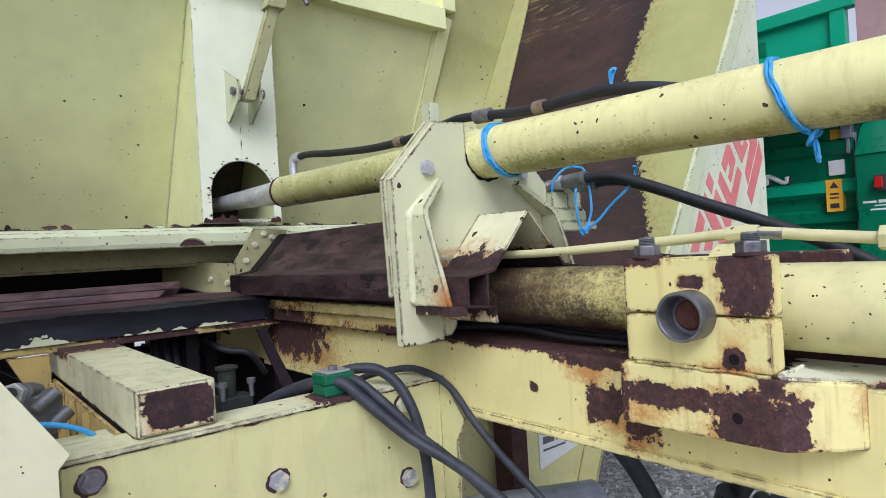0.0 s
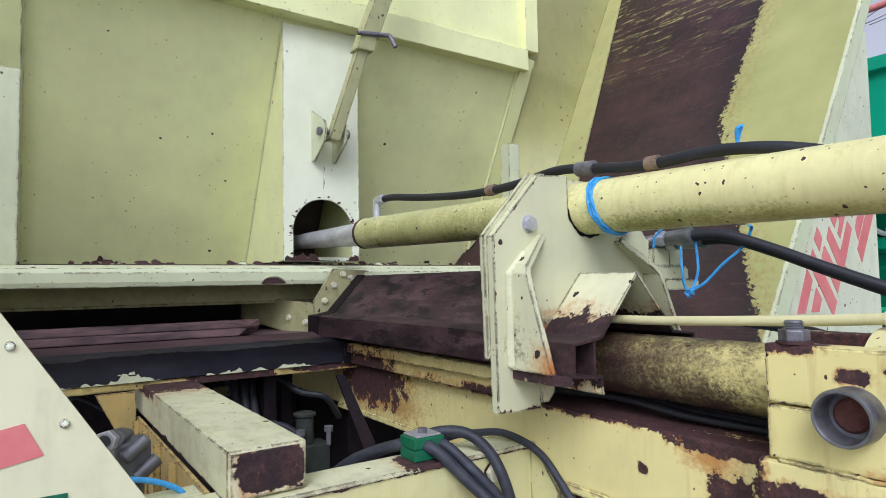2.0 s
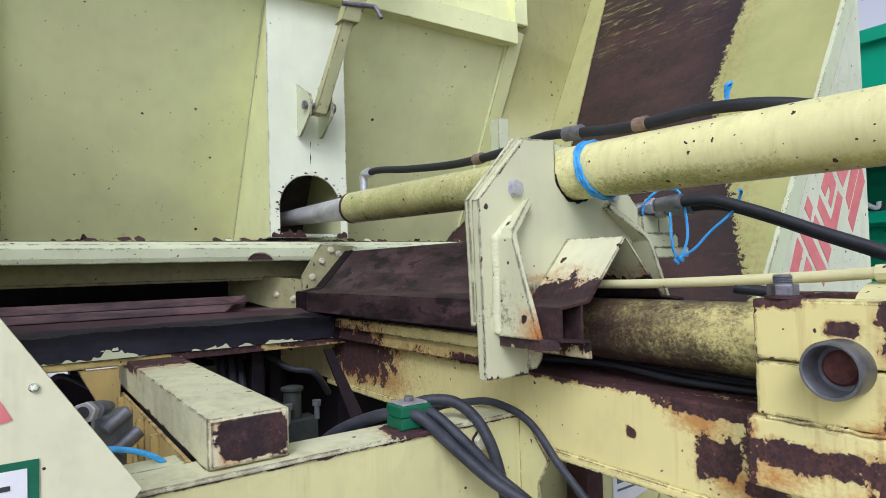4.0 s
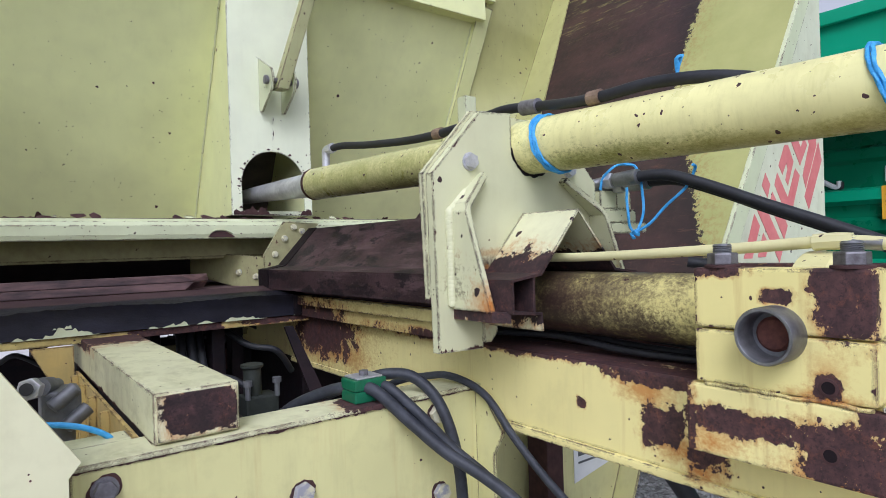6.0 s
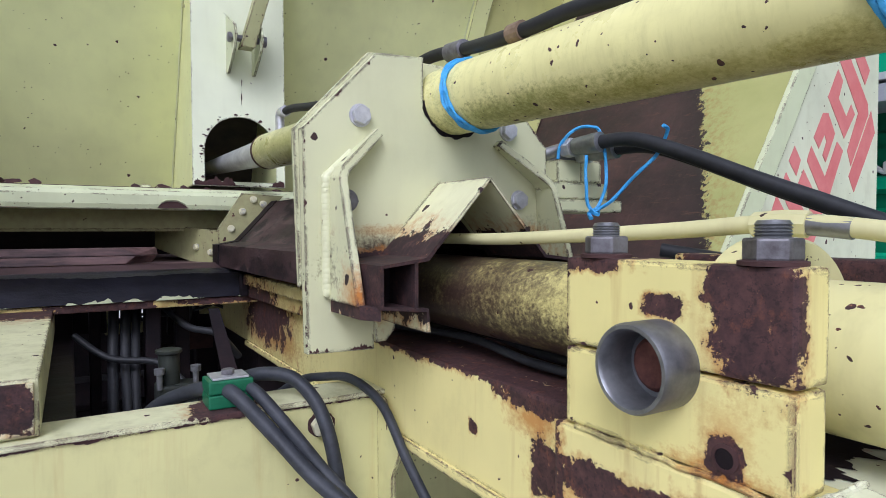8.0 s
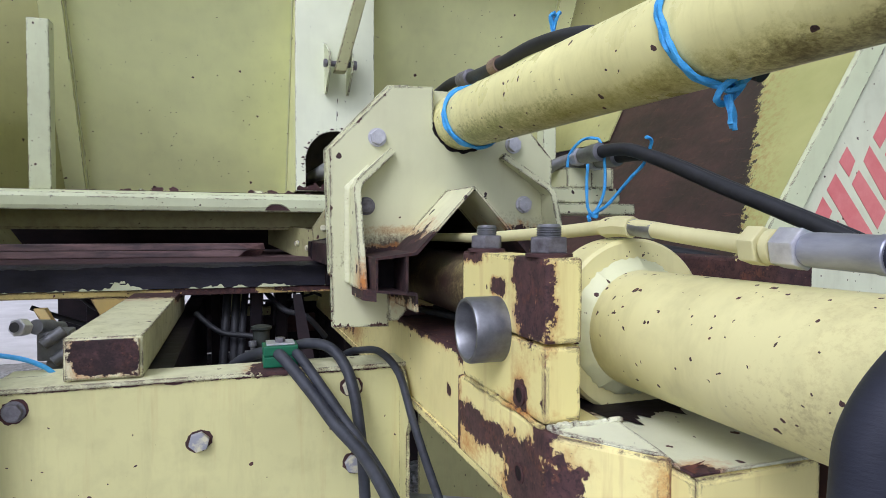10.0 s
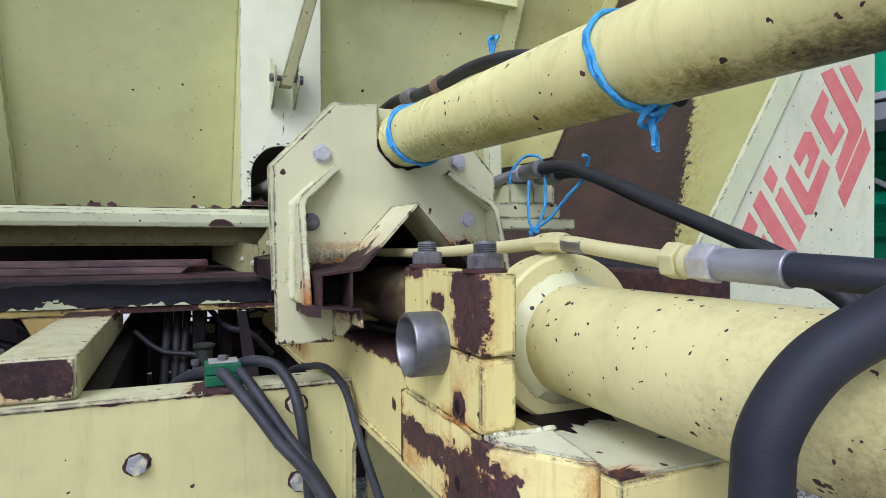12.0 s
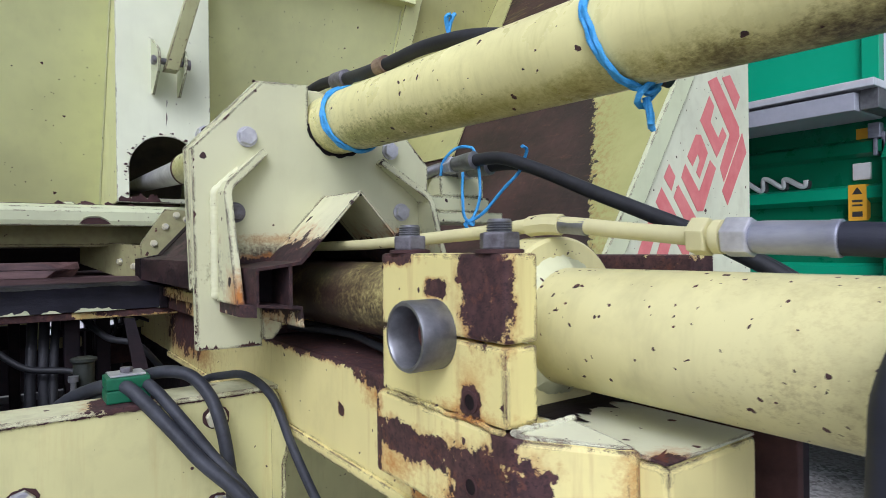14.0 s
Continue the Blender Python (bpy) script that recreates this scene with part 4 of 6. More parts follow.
def leaning(outline, front, back):
    """A plate on the leaning wall; front and back: metres from its face, towards the drawbar."""
    return hull([(x, panel_y(z) - front, z) for x, z in outline], [(x, panel_y(z) - back, z) for x, z in outline])


push = thing("push_wall", (0.0, 1.4, 1.5), "pale yellow-green steel push wall leaning over its sill", "push wall")
part("wall_panel", leaning([(-0.96, 1.62), (0.96, 1.62), (1.03, 1.74), (1.03, 2.62), (-0.96, 2.62)], 0.0, -0.01), PANEL, push)
def wing(s):
    """The outer panel between the edge bar and the side wall, and its folded flange."""
    def at(x, y, z):
        return (x if s > 0 else -0.20 - x, y, z)
    low = 1.87 if s > 0 else 1.63
    rows = [low + 0.02 * i for i in range(100)]
    bm = bmesh.new()
    old = None
    for z in rows:
        xo = max(side_x(z) - 0.012, 1.112)
        line = [bm.verts.new(at(*p)) for p in ((1.09 if s > 0 else 0.84, max(panel_y(z), 1.262) - 0.012, z), (xo, 1.27 + 0.22 * (z - 2.11), z), (xo, 1.10 + 0.28 * (z - 2.15), z))]
        if old:
            for k in range(2):
                bm.faces.new((old[k], old[k + 1], line[k + 1], line[k]))
        old = line
    bmesh.ops.recalc_face_normals(bm, faces=bm.faces)
    bmesh.ops.solidify(bm, geom=list(bm.faces), thickness=0.006)
    # darker wall paint puts the shade of this panel into its colour
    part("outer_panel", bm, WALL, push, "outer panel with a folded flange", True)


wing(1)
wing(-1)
part("edge_bar", leaning([(1.025, 1.73), (1.105, 1.855), (1.105, 2.64), (1.025, 2.64)], 0.030, 0.0), PANEL, push)
part("edge_bar", leaning([(-1.045, 1.64), (-0.965, 1.64), (-0.965, 2.64), (-1.045, 2.64)], 0.030, 0.0), PANEL, push)
part("top_bar", box(-1.05, 1.06, 1.222, 1.300, 2.578, 2.682, 0.004), PANEL, push)
part("upper_panel", box(-1.28, 1.10, 1.262, 1.272, 2.68, 3.6), PANEL, push)
for x in (-0.97, 1.08):
    part("upper_bar", box(x - 0.03, x + 0.05, 1.225, 1.264, 2.68, 3.6, 0.003), PANEL, push)
post = part("centre_post", cut_plate([(-0.146, 1.648), (0.166, 1.648), (0.166, 2.574), (-0.146, 2.560)],
                                     [[(-0.110, 1.662), (0.138, 1.662)] + arc(0.014, 1.766, 0.124, 0, 180, 24)], 0.008), POST, push, "pale centre post with an arched opening")
post.location.y = 1.285
for x in (-0.146, 0.158):
    part("post_side", prism_x([(1.292, 1.648), (panel_y(1.648), 1.648), (panel_y(2.56), 2.56), (1.292, 2.56)], x, x + 0.008), PANEL, push)
for x, off in ((-0.150, 0.002), (1.022, 0.004), (-0.962, 0.004)):
    pts = [(x + random.uniform(-0.0012, 0.0012), panel_y(z) - off - random.uniform(0, 0.003), z) for z in [1.66 + 0.9 * i / 60 for i in range(61)]]
    part("weld_bead", tube(pts, 0.0034, 7, 1), BEAD, push, "stitched weld seam")
spike = bmesh.new()
for i in range(42):
    a = radians(random.choice((random.gauss(170, 16), random.gauss(15, 14), random.uniform(0, 180))))
    c = Vector((0.014 + 0.126 * math.cos(a), 1.766 + 0.126 * math.sin(a))) if i < 37 else Vector((random.choice((-0.113, -0.118, 0.142)), random.uniform(1.665, 1.76)))
    s = random.uniform(0.002, 0.008)
    d = (c - Vector((0.014, 1.70))).normalized()
    c = c + d * random.uniform(0.0, 0.012)
    ring = [c + Vector((math.cos(q), 0.55 * math.sin(q))) * s * random.uniform(0.5, 1.4) for q in [math.tau * j / 7 for j in range(7)]]
    spike.faces.new([spike.verts.new((q.x, 1.2838 - 0.00004 * i, q.y)) for q in ring])
part("hairline_crack", ragged((0.012, 1.2835, 1.893), (0.016, 1.2835, 2.02), (1, 0, 0.1), -0.002, 0.0045, 60), RUST, push, "rusty crack above the arch")
part("rust_burst", spike, RUST, push, "rust bursting from the cut edge")
# dark plate added over the panel to deepen the shade inside the arch
part("arch_back", leaning([(-0.136, 1.652), (0.156, 1.652), (0.156, 1.98), (-0.136, 1.98)], 0.007, 0.003), plain("shade_arch_back", (0.040, 0.032, 0.028), (0.16, 0.14, 0.085), 0.6, 0, 9, 0.3), push, "dark plate for the shade inside the arch")
part("rust_seam", ragged((-0.143, 1.2836, 1.649), (0.164, 1.2836, 1.649), (0, 0, 1), -0.004, 0.034, 120), RUST, push, "rust creeping up the foot")
sill_line = [(1.168, 1.560), (1.163, 1.575), (1.163, 1.604), (1.172, 1.618), (1.200, 1.628), (1.75, 1.648), (1.75, 1.640), (1.29, 1.616), (1.262, 1.570), (1.250, 1.560)]
part("sill", prism_x(sill_line, -1.32, 0.985), PALE, push, "pale folded sill")
bare = bmesh.new()
rim_ = [(-0.272, 1.5640), (-0.262, 1.5760), (-0.248, 1.5835), (-0.232, 1.5850), (-0.214, 1.5840), (-0.200, 1.5780), (-0.190, 1.5720), (-0.180, 1.5640)]
bare.faces.new([bare.verts.new((x, 1.1622, z)) for x, z in rim_])
part("bare_patch", bare, RUST, push, "dark bare patch on the sill")
curl = bmesh.new()
for (xa, za), (xb, zb) in zip(rim_[1:-2], rim_[2:-1]):
    curl.faces.new([curl.verts.new(p) for p in ((xa, 1.1621, za), (xb, 1.1621, zb), (xb, 1.1560, zb + 0.0045), (xa, 1.1560, za + 0.0045))])
part("paint_curl", curl, POST, push, "curled lip of pale paint over the bare patch")
# dark dirt layer added so the sill bounces less light up the wall
part("sill_dirt", prism_x([(1.225, 1.6292), (1.74, 1.6480), (1.74, 1.6510), (1.225, 1.6315)], -1.25, 0.98), SILT, push, "dry dirt on the sill, added to cut bounced light")
# added black plate, stops light from the open bed behind the wall
part("light_stop_plate", box(-1.60, 0.95, 1.985, 2.0, 1.393, 1.70), BLACK, push, "black plate added to keep light out below the sill")
# the shade below the sill is in this paint's dark tone
part("sill_flange", box(-1.25, 0.985, 1.300, 1.308, 1.500, 1.60), UNDER, push, "grimy flange under the sill, its paint darkened for shade")
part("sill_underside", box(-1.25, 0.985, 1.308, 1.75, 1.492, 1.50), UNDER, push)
debris, chips = bmesh.new(), bmesh.new()
for i in range(95):
    x = random.choice((random.uniform(-1.0, 0.98), random.gauss(-0.62, 0.10), random.gauss(-0.22, 0.06), random.gauss(0.24, 0.08)))
    y = random.uniform(1.21, 1.70)
    s = random.choice((0.005, 0.006, 0.008, 0.013)) * random.uniform(0.7, 1.4)
    z = 1.648 - (1.75 - y) * 0.036
    to = debris if random.random() < 0.86 else chips
    lean = random.uniform(0.2, 1.1)
    ring = []
    for q in [math.tau * j / 7 for j in range(7)]:
        r = s * random.uniform(0.55, 1.3)
        ring.append((x + r * 1.4 * math.cos(q), y + r * math.sin(q) * math.cos(lean), z + s * 0.75 * math.sin(lean) + r * math.sin(q) * math.sin(lean)))
    f = [to.verts.new(p) for p in ring]
    g = [to.verts.new((p[0] + 0.001, p[1] + 0.003, p[2] + 0.001)) for p in ring]
    to.faces.new(f)
    to.faces.new(g[::-1])
    for k in range(7):
        to.faces.new((f[k], g[k], g[(k + 1) % 7], f[(k + 1) % 7]))
part("rust_seam", ragged((-0.99, panel_y(1.664) - 0.004, 1.660), (0.97, panel_y(1.664) - 0.004, 1.660), (0, -0.45, 0.9), -0.034, 0.026, 520), RUST, push, "rust creeping up the foot of the wall")
part("paint_flake", chips, PALE, push, "loose curls of pale paint")
ob = tagged(part("rust_flakes", debris, RUST), "dark rust flakes lying along the sill", "rust flakes", kind="stuff")
# bracket and arm wear the shade-darkened paint too
bracket = part("slide_bracket", cut_plate([(-0.101, 1.362), (-0.104, 1.500), (-0.03, 1.612), (0.10, 1.606), (-0.034, 1.452), (-0.092, 1.440)], [], 0.010), UNDER, push, "bolted slide bracket in paint darkened for shade")
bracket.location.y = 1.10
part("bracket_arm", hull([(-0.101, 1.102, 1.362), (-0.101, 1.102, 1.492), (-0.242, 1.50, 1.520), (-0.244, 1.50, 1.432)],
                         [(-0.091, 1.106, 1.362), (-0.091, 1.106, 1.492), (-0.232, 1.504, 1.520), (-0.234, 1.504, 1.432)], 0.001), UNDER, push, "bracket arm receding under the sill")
for x, y, z in ((-0.118, 1.145, 1.425), (-0.148, 1.228, 1.440)):
    placed("bolt", BOLT_SMALL, pose(x, y, z, 0, random.uniform(0, 60), -70), push)
for x, z in ((0.036, 1.580), (-0.066, 1.500), (-0.03, 1.555), (0.005, 1.594)):
    placed("bolt", BOLT_SMALL, pose(x, 1.099, z, 0, random.uniform(0, 60), 0), push)
for x in (-0.034, 0.052):
    part("ear_plate", prism_x([(1.286, 2.035), (1.262, 2.030), (1.165, 2.095), (1.150, 2.135), (1.165, 2.170), (1.286, 2.235)], x, x + 0.008, 0.001), PALE, push)
part("pin", lathe((-0.05, 1.19, 2.132), (1, 0, 0), [(0, 0.012), (0.002, 0.016), (0.012, 0.016), (0.014, 0.011), (0.112, 0.011), (0.114, 0.018), (0.126, 0.018), (0.127, 0.01)], 20), RUSTY_BOLT, push, "rusty hinge pin", True)
part("strut", hull([(-0.012, 1.165, 2.10), (0.034, 1.165, 2.10), (0.034, 1.215, 2.10), (-0.012, 1.215, 2.10)],
                   [(0.090, 1.080, 2.50), (0.135, 1.080, 2.50), (0.135, 1.125, 2.50), (0.090, 1.125, 2.50)], 0.004), STRUT, push, "rust-specked olive strut")
part("strut_sleeve", hull([(0.062, 1.078, 2.435), (0.132, 1.078, 2.435), (0.132, 1.145, 2.435), (0.062, 1.145, 2.435)],
                          [(0.235, 0.985, 2.98), (0.305, 0.985, 2.98), (0.305, 1.055, 2.98), (0.235, 1.055, 2.98)], 0.004), STRUT, push, "wider strut sleeve")
part("locking_pin", tube([(0.06, 1.07, 2.49), (0.17, 1.06, 2.50), (0.19, 1.055, 2.495), (0.205, 1.04, 2.455)], 0.009, 10, 6), RUSTY_BOLT, push, "bent rusty locking pin", True)
for x0, x1 in ((-1.030, -0.962), (0.900, 0.964)):
    part("stanchion", box(x0, x1, 1.20, 1.262, 1.625, 2.20, 0.006), PALE, push, "pale upright stanchion")

slide = thing("slide_channel", (0.06, 0.5, 1.37), "ridged brown rusty slide channel", "slide channel")
HALF = [(-0.055, 1.335), (-0.055, 1.366), (-0.131, 1.374), (-0.131, 1.438), (-0.055, 1.448), (0.0625, 1.575)]
RIDGE = HALF + [(0.125 - x, z) for x, z in HALF[-2::-1]]
SHELL = [(x + (0.0 if x > -0.1 else 0.015), z + 0.012) for x, z in RIDGE]
part("left_fold", sheet_y(SHELL[:5], 0.026, 1.12, 0.006), SLIDE, slide)
part("ridge", sheet_y(SHELL[4:7], 0.026, 1.12, 0.006), SLIDE, slide)
part("right_fold", sheet_y(SHELL[6:], 0.026, 1.12, 0.006), SLIDE, slide)
part("greasy_end", sheet_y([(x - (0.003 if x < -0.1 else 0.0), z + (0.003 if z > 1.45 else 0.0)) for x, z in SHELL[:6]], 1.035, 1.121, 0.006), BLACK, slide, "black greasy end of the channel")
part("bare_mark", ragged((-0.050, 0.80, 1.463), (-0.050, 0.30, 1.463), (0.68, 0, 0.73), -0.004, 0.022, 60), BLACK, slide, "dark scuff along the slope")

# ---- carriage plate with its lip ----
carriage = thing("carriage_plate", (0.06, 0.0, 1.29), "pale yellow eight-sided carriage plate, rusty round its notch", "carriage plate")
left_half = [(-0.070, 1.287), (-0.185, 1.290), (-0.191, 1.653), (-0.060, 1.790), (0.029, 1.795)]
notch = [(-0.062, 1.440), (-0.118, 1.436), (-0.118, 1.372), (-0.070, 1.368)]
outline = left_half + arc(0.0950, 1.727, 0.0660, 180, 360, 22) + [(0.161, 1.795)] + [(0.125 - x, z) for x, z in left_half[-2::-1]]
outline += [(0.125 - x, z) for x, z in notch[::-1]] + [(0.0625, 1.575)] + notch
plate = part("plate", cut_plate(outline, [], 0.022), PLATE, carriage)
backing = part("back_plate", cut_plate([(-0.190, 1.40), (-0.198, 1.655), (-0.065, 1.796), (-0.02, 1.80), (-0.02, 1.60), (-0.10, 1.50)], [], 0.014), PLATE, carriage)
backing.location.y = 0.024
for a, b, up, high, n in (((-0.1905, -0.0006, 1.300), (-0.1905, -0.0006, 1.640), (1, 0, 0), 0.0055, 230), ((-0.1895, -0.0006, 1.656), (-0.061, -0.0006, 1.7895), (0.72, 0, -0.69), 0.0055, 130),
                          ((-0.184, -0.0006, 1.2905), (-0.072, -0.0006, 1.2875), (0, 0, 1), 0.010, 90), ((0.186, -0.0006, 1.7895), (0.3155, -0.0006, 1.653), (-0.72, 0, -0.69), 0.0055, 120)):
    part("rust_seam", ragged(a, b, up, -0.0055, high, n), RUST, carriage, "rust nibbling the edge of the plate")
part("saddle", prism_y([(0.029, 1.745), (0.029, 1.794), (0.161, 1.794), (0.161, 1.745)], 0.022, 0.06, 0.003), PLATE, carriage, "pale pipe saddle")
# flat black crescent paints the shaded gap between pipe and plate
rim = bmesh.new()
ring = []
for i in range(31):
    a = radians(186 + 168 * i / 30)
    outer = 0.0665 + random.uniform(0.001, 0.006)
    ring.append([rim.verts.new((0.0950 + r * math.cos(a), -0.0012, 1.727 + r * math.sin(a))) for r in (0.0600, outer)])
for a, b in zip(ring, ring[1:]):
    rim.faces.new((a[0], b[0], b[1], a[1]))
part("pipe_gap_dark", rim, BLACK, carriage, "black crescent for the dark gap under the pipe")
for x, z, me in ((-0.093, 1.682, BOLT), (0.218, 1.681, BOLT), (-0.117, 1.539, BOLT_RUSTY), (0.245, 1.548, BOLT)):
    placed("bolt", me, pose(x, 0.0, z, 0, random.uniform(0, 60), 0), carriage)
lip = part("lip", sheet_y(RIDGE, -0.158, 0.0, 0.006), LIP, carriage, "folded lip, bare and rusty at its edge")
part("lip_wall", box(-0.0745, -0.0685, -0.156, -0.002, 1.3655, 1.4440, 0.001), LIP, carriage, "inner wall of the hollow lip")
# black plate set in the lip to paint its dark hollow
part("lip_shade", box(-0.1275, -0.0755, -0.075, -0.060, 1.3755, 1.4350), BLACK, carriage, "black plate for the shade inside the hollow lip")


def bent_rib(path):
    """A flat bar on edge, bent once, welded to the plate; path: (x, z, depth, half thickness across x and z)."""
    bm = bmesh.new()
    rings = []
    for x, z, deep, tx, tz in path:
        rings.append([bm.verts.new(p) for p in ((x - tx, 0.004, z - tz), (x + tx, 0.004, z + tz), (x + tx, -deep, z + tz), (x - tx, -deep, z - tz))])
    for a, b in zip(rings, rings[1:]):
        for k in range(4):
            bm.faces.new((a[k], a[(k + 1) % 4], b[(k + 1) % 4], b[k]))
    bm.faces.new(rings[0])
    bm.faces.new(rings[-1][::-1])
    bmesh.ops.recalc_face_normals(bm, faces=bm.faces)
    return rounded(bm, 0.0018, 2)


part("gusset", bent_rib([(-0.062, 1.655, 0.016, -0.005, 0.0055), (-0.136, 1.588, 0.046, -0.0062, 0.0052), (-0.1445, 1.572, 0.053, -0.0072, 0.0015), (-0.1445, 1.376, 0.118, -0.0072, 0.0)]), PLATE, carriage, "bent welded rib")
part("gusset_foot", hull([(-0.147, 0.0, 1.356), (-0.128, 0.0, 1.356), (-0.128, -0.15, 1.356), (-0.147, -0.117, 1.356)],
                         [(-0.147, 0.0, 1.377), (-0.128, 0.0, 1.377), (-0.128, -0.15, 1.377), (-0.147, -0.117, 1.377)], 0.001), LIP, carriage)
part("gusset", bent_rib([(0.188, 1.655, 0.016, 0.005, 0.0055), (0.286, 1.586, 0.042, 0.0058, 0.005), (0.296, 1.572, 0.048, 0.0066, 0.0015), (0.304, 1.40, 0.100, 0.0066, 0.0)]), PLATE, carriage, "bent welded rib")
weld = [(-0.1545 + random.uniform(-0.0006, 0.0006), -0.003 - 0.002 * (i % 2), 1.385 + 0.190 * i / 44) for i in range(45)]
weld += [(-0.1545 + 0.075 * (i + 1) / 16, -0.003 - 0.002 * (i % 2), 1.575 + 0.070 * (i + 1) / 16) for i in range(10)]
part("weld_bead", tube(weld, 0.0085, 10, 2), BEAD_PLATE, carriage, "rippled painted weld", True)
part("hook", hull([(-0.068, -0.004, 1.368), (-0.030, -0.004, 1.368), (-0.030, -0.004, 1.318), (-0.048, -0.004, 1.298), (-0.068, -0.004, 1.298)],
                  [(-0.068, 0.02, 1.368), (-0.030, 0.02, 1.368), (-0.030, 0.02, 1.318), (-0.048, 0.02, 1.298), (-0.068, 0.02, 1.298)], 0.002), LIP, carriage, "rusty keeper hook")

# ---- telescopic pipe above the cylinder ----


def on_pipe(y, up=0.0, across=0.0):
    return (0.0567 - 0.0644 * y + across, y, 1.7130 + 0.0143 * y + up)


pipe = thing("telescopic_pipe", on_pipe(-0.5, -0.054), "long pale yellow steel pipe with rust chips and algae", "pipe")
d = Vector(on_pipe(0)) - Vector(on_pipe(1))
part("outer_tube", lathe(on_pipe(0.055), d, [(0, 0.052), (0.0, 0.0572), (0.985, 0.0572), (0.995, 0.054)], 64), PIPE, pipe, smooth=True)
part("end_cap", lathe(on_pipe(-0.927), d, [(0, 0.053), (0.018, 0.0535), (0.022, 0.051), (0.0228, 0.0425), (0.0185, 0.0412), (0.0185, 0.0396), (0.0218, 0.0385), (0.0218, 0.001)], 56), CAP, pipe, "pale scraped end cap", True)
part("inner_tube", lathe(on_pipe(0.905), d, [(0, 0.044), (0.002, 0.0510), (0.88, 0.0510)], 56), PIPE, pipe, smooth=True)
part("rusty_rim", lathe(on_pipe(0.9055), d, [(0, 0.050), (0.0, 0.0518), (0.014, 0.0518), (0.014, 0.050)], 48, True), RUST, pipe, "rusty rim")
part("piston_rod", tube([on_pipe(0.90, 0.0), on_pipe(1.3, -0.002), on_pipe(1.72, -0.006)], 0.03, 24, 3, radii=(0.042, 0.022)), ZINC, pipe, "bare grey piston rod", True)

# ---- carriage: arm with the hose fittings ----
part("arm_block", box(0.375, 0.505, 0.03, 0.12, 1.592, 1.640, 0.003), PLATE, carriage, "pale fitting block")
part("arm_block", box(0.44, 0.500, 0.028, 0.12, 1.594, 1.642, 0.003), LIP, carriage, "rust-streaked fitting block")
part("arm", box(0.30, 0.520, 0.025, 0.14, 1.556, 1.5915, 0.003), PLATE, carriage)
part("arm_sill", box(0.29, 0.560, 0.02, 0.16, 1.528, 1.555, 0.003), PLATE, carriage)
part("pipe_rest", prism_y([(0.032, 1.735), (0.032, 1.762), (0.042, 1.785), (0.147, 1.785), (0.157, 1.762), (0.157, 1.735)], 0.064, 0.085, 0.002), PLATE, carriage)

# ---- hoses and lines carried by the push wall ----


def hex_nut(at, axis, r, length, mat, name, parent, label=""):
    bm = hexagon(r, 0, length)
    bmesh.ops.recalc_face_normals(bm, faces=bm.faces)
    rounded(bm, r * 0.10, 2)
    turn = Vector((0, 1, 0)).rotation_difference(Vector(axis)).to_matrix().to_4x4()
    bm.transform(Matrix.Translation(at) @ turn)
    return part(name, bm, mat, parent, label)


top_hose = thing("top_hose", (0.06, 0.3, 1.77), "black hydraulic hose clipped along the pipe", "hose")
part("hose", tube([(0.031, 0.845, 1.836), (0.036, 0.78, 1.836), (0.045, 0.62, 1.816), (0.052, 0.40, 1.797), (0.058, 0.22, 1.797), (0.070, 0.08, 1.812), (0.075, -0.02, 1.802),
                   (0.062, -0.13, 1.786), (0.062, -0.21, 1.782), (0.075, -0.31, 1.786), (0.092, -0.43, 1.770), (0.125, -0.56, 1.725), (0.15, -0.68, 1.66)], 0.0110, 16, 8), RUBBER, top_hose, smooth=True)
part("elbow", tube([(0.028, 0.878, 1.775), (0.028, 0.878, 1.818), (0.0285, 0.872, 1.836), (0.031, 0.850, 1.837)], 0.013, 14, 5), ZINC, top_hose, "grey elbow fitting", True)
hex_nut((0.031, 0.862, 1.837), (0, -1, 0), 0.017, 0.03, ZINC, "nut", top_hose)
for at, ax in (((0.0555, 0.315, 1.796), (0.03, -1, 0.0)), ((0.0615, -0.175, 1.7835), (0.0, -1, -0.02))):
    part("clip", lathe(at, ax, [(0, 0.0125), (0.0, 0.0146), (0.028, 0.0146), (0.028, 0.0125)], 14), CLIP, top_hose, "rusty hose clip")
part("clip", lathe((0.0745, 0.02, 1.806), (0.02, -1, -0.08), [(0, 0.012), (0.002, 0.0165), (0.048, 0.0165), (0.050, 0.012)], 16), RUSTY_BOLT, top_hose, "brown hose end sleeve", True)

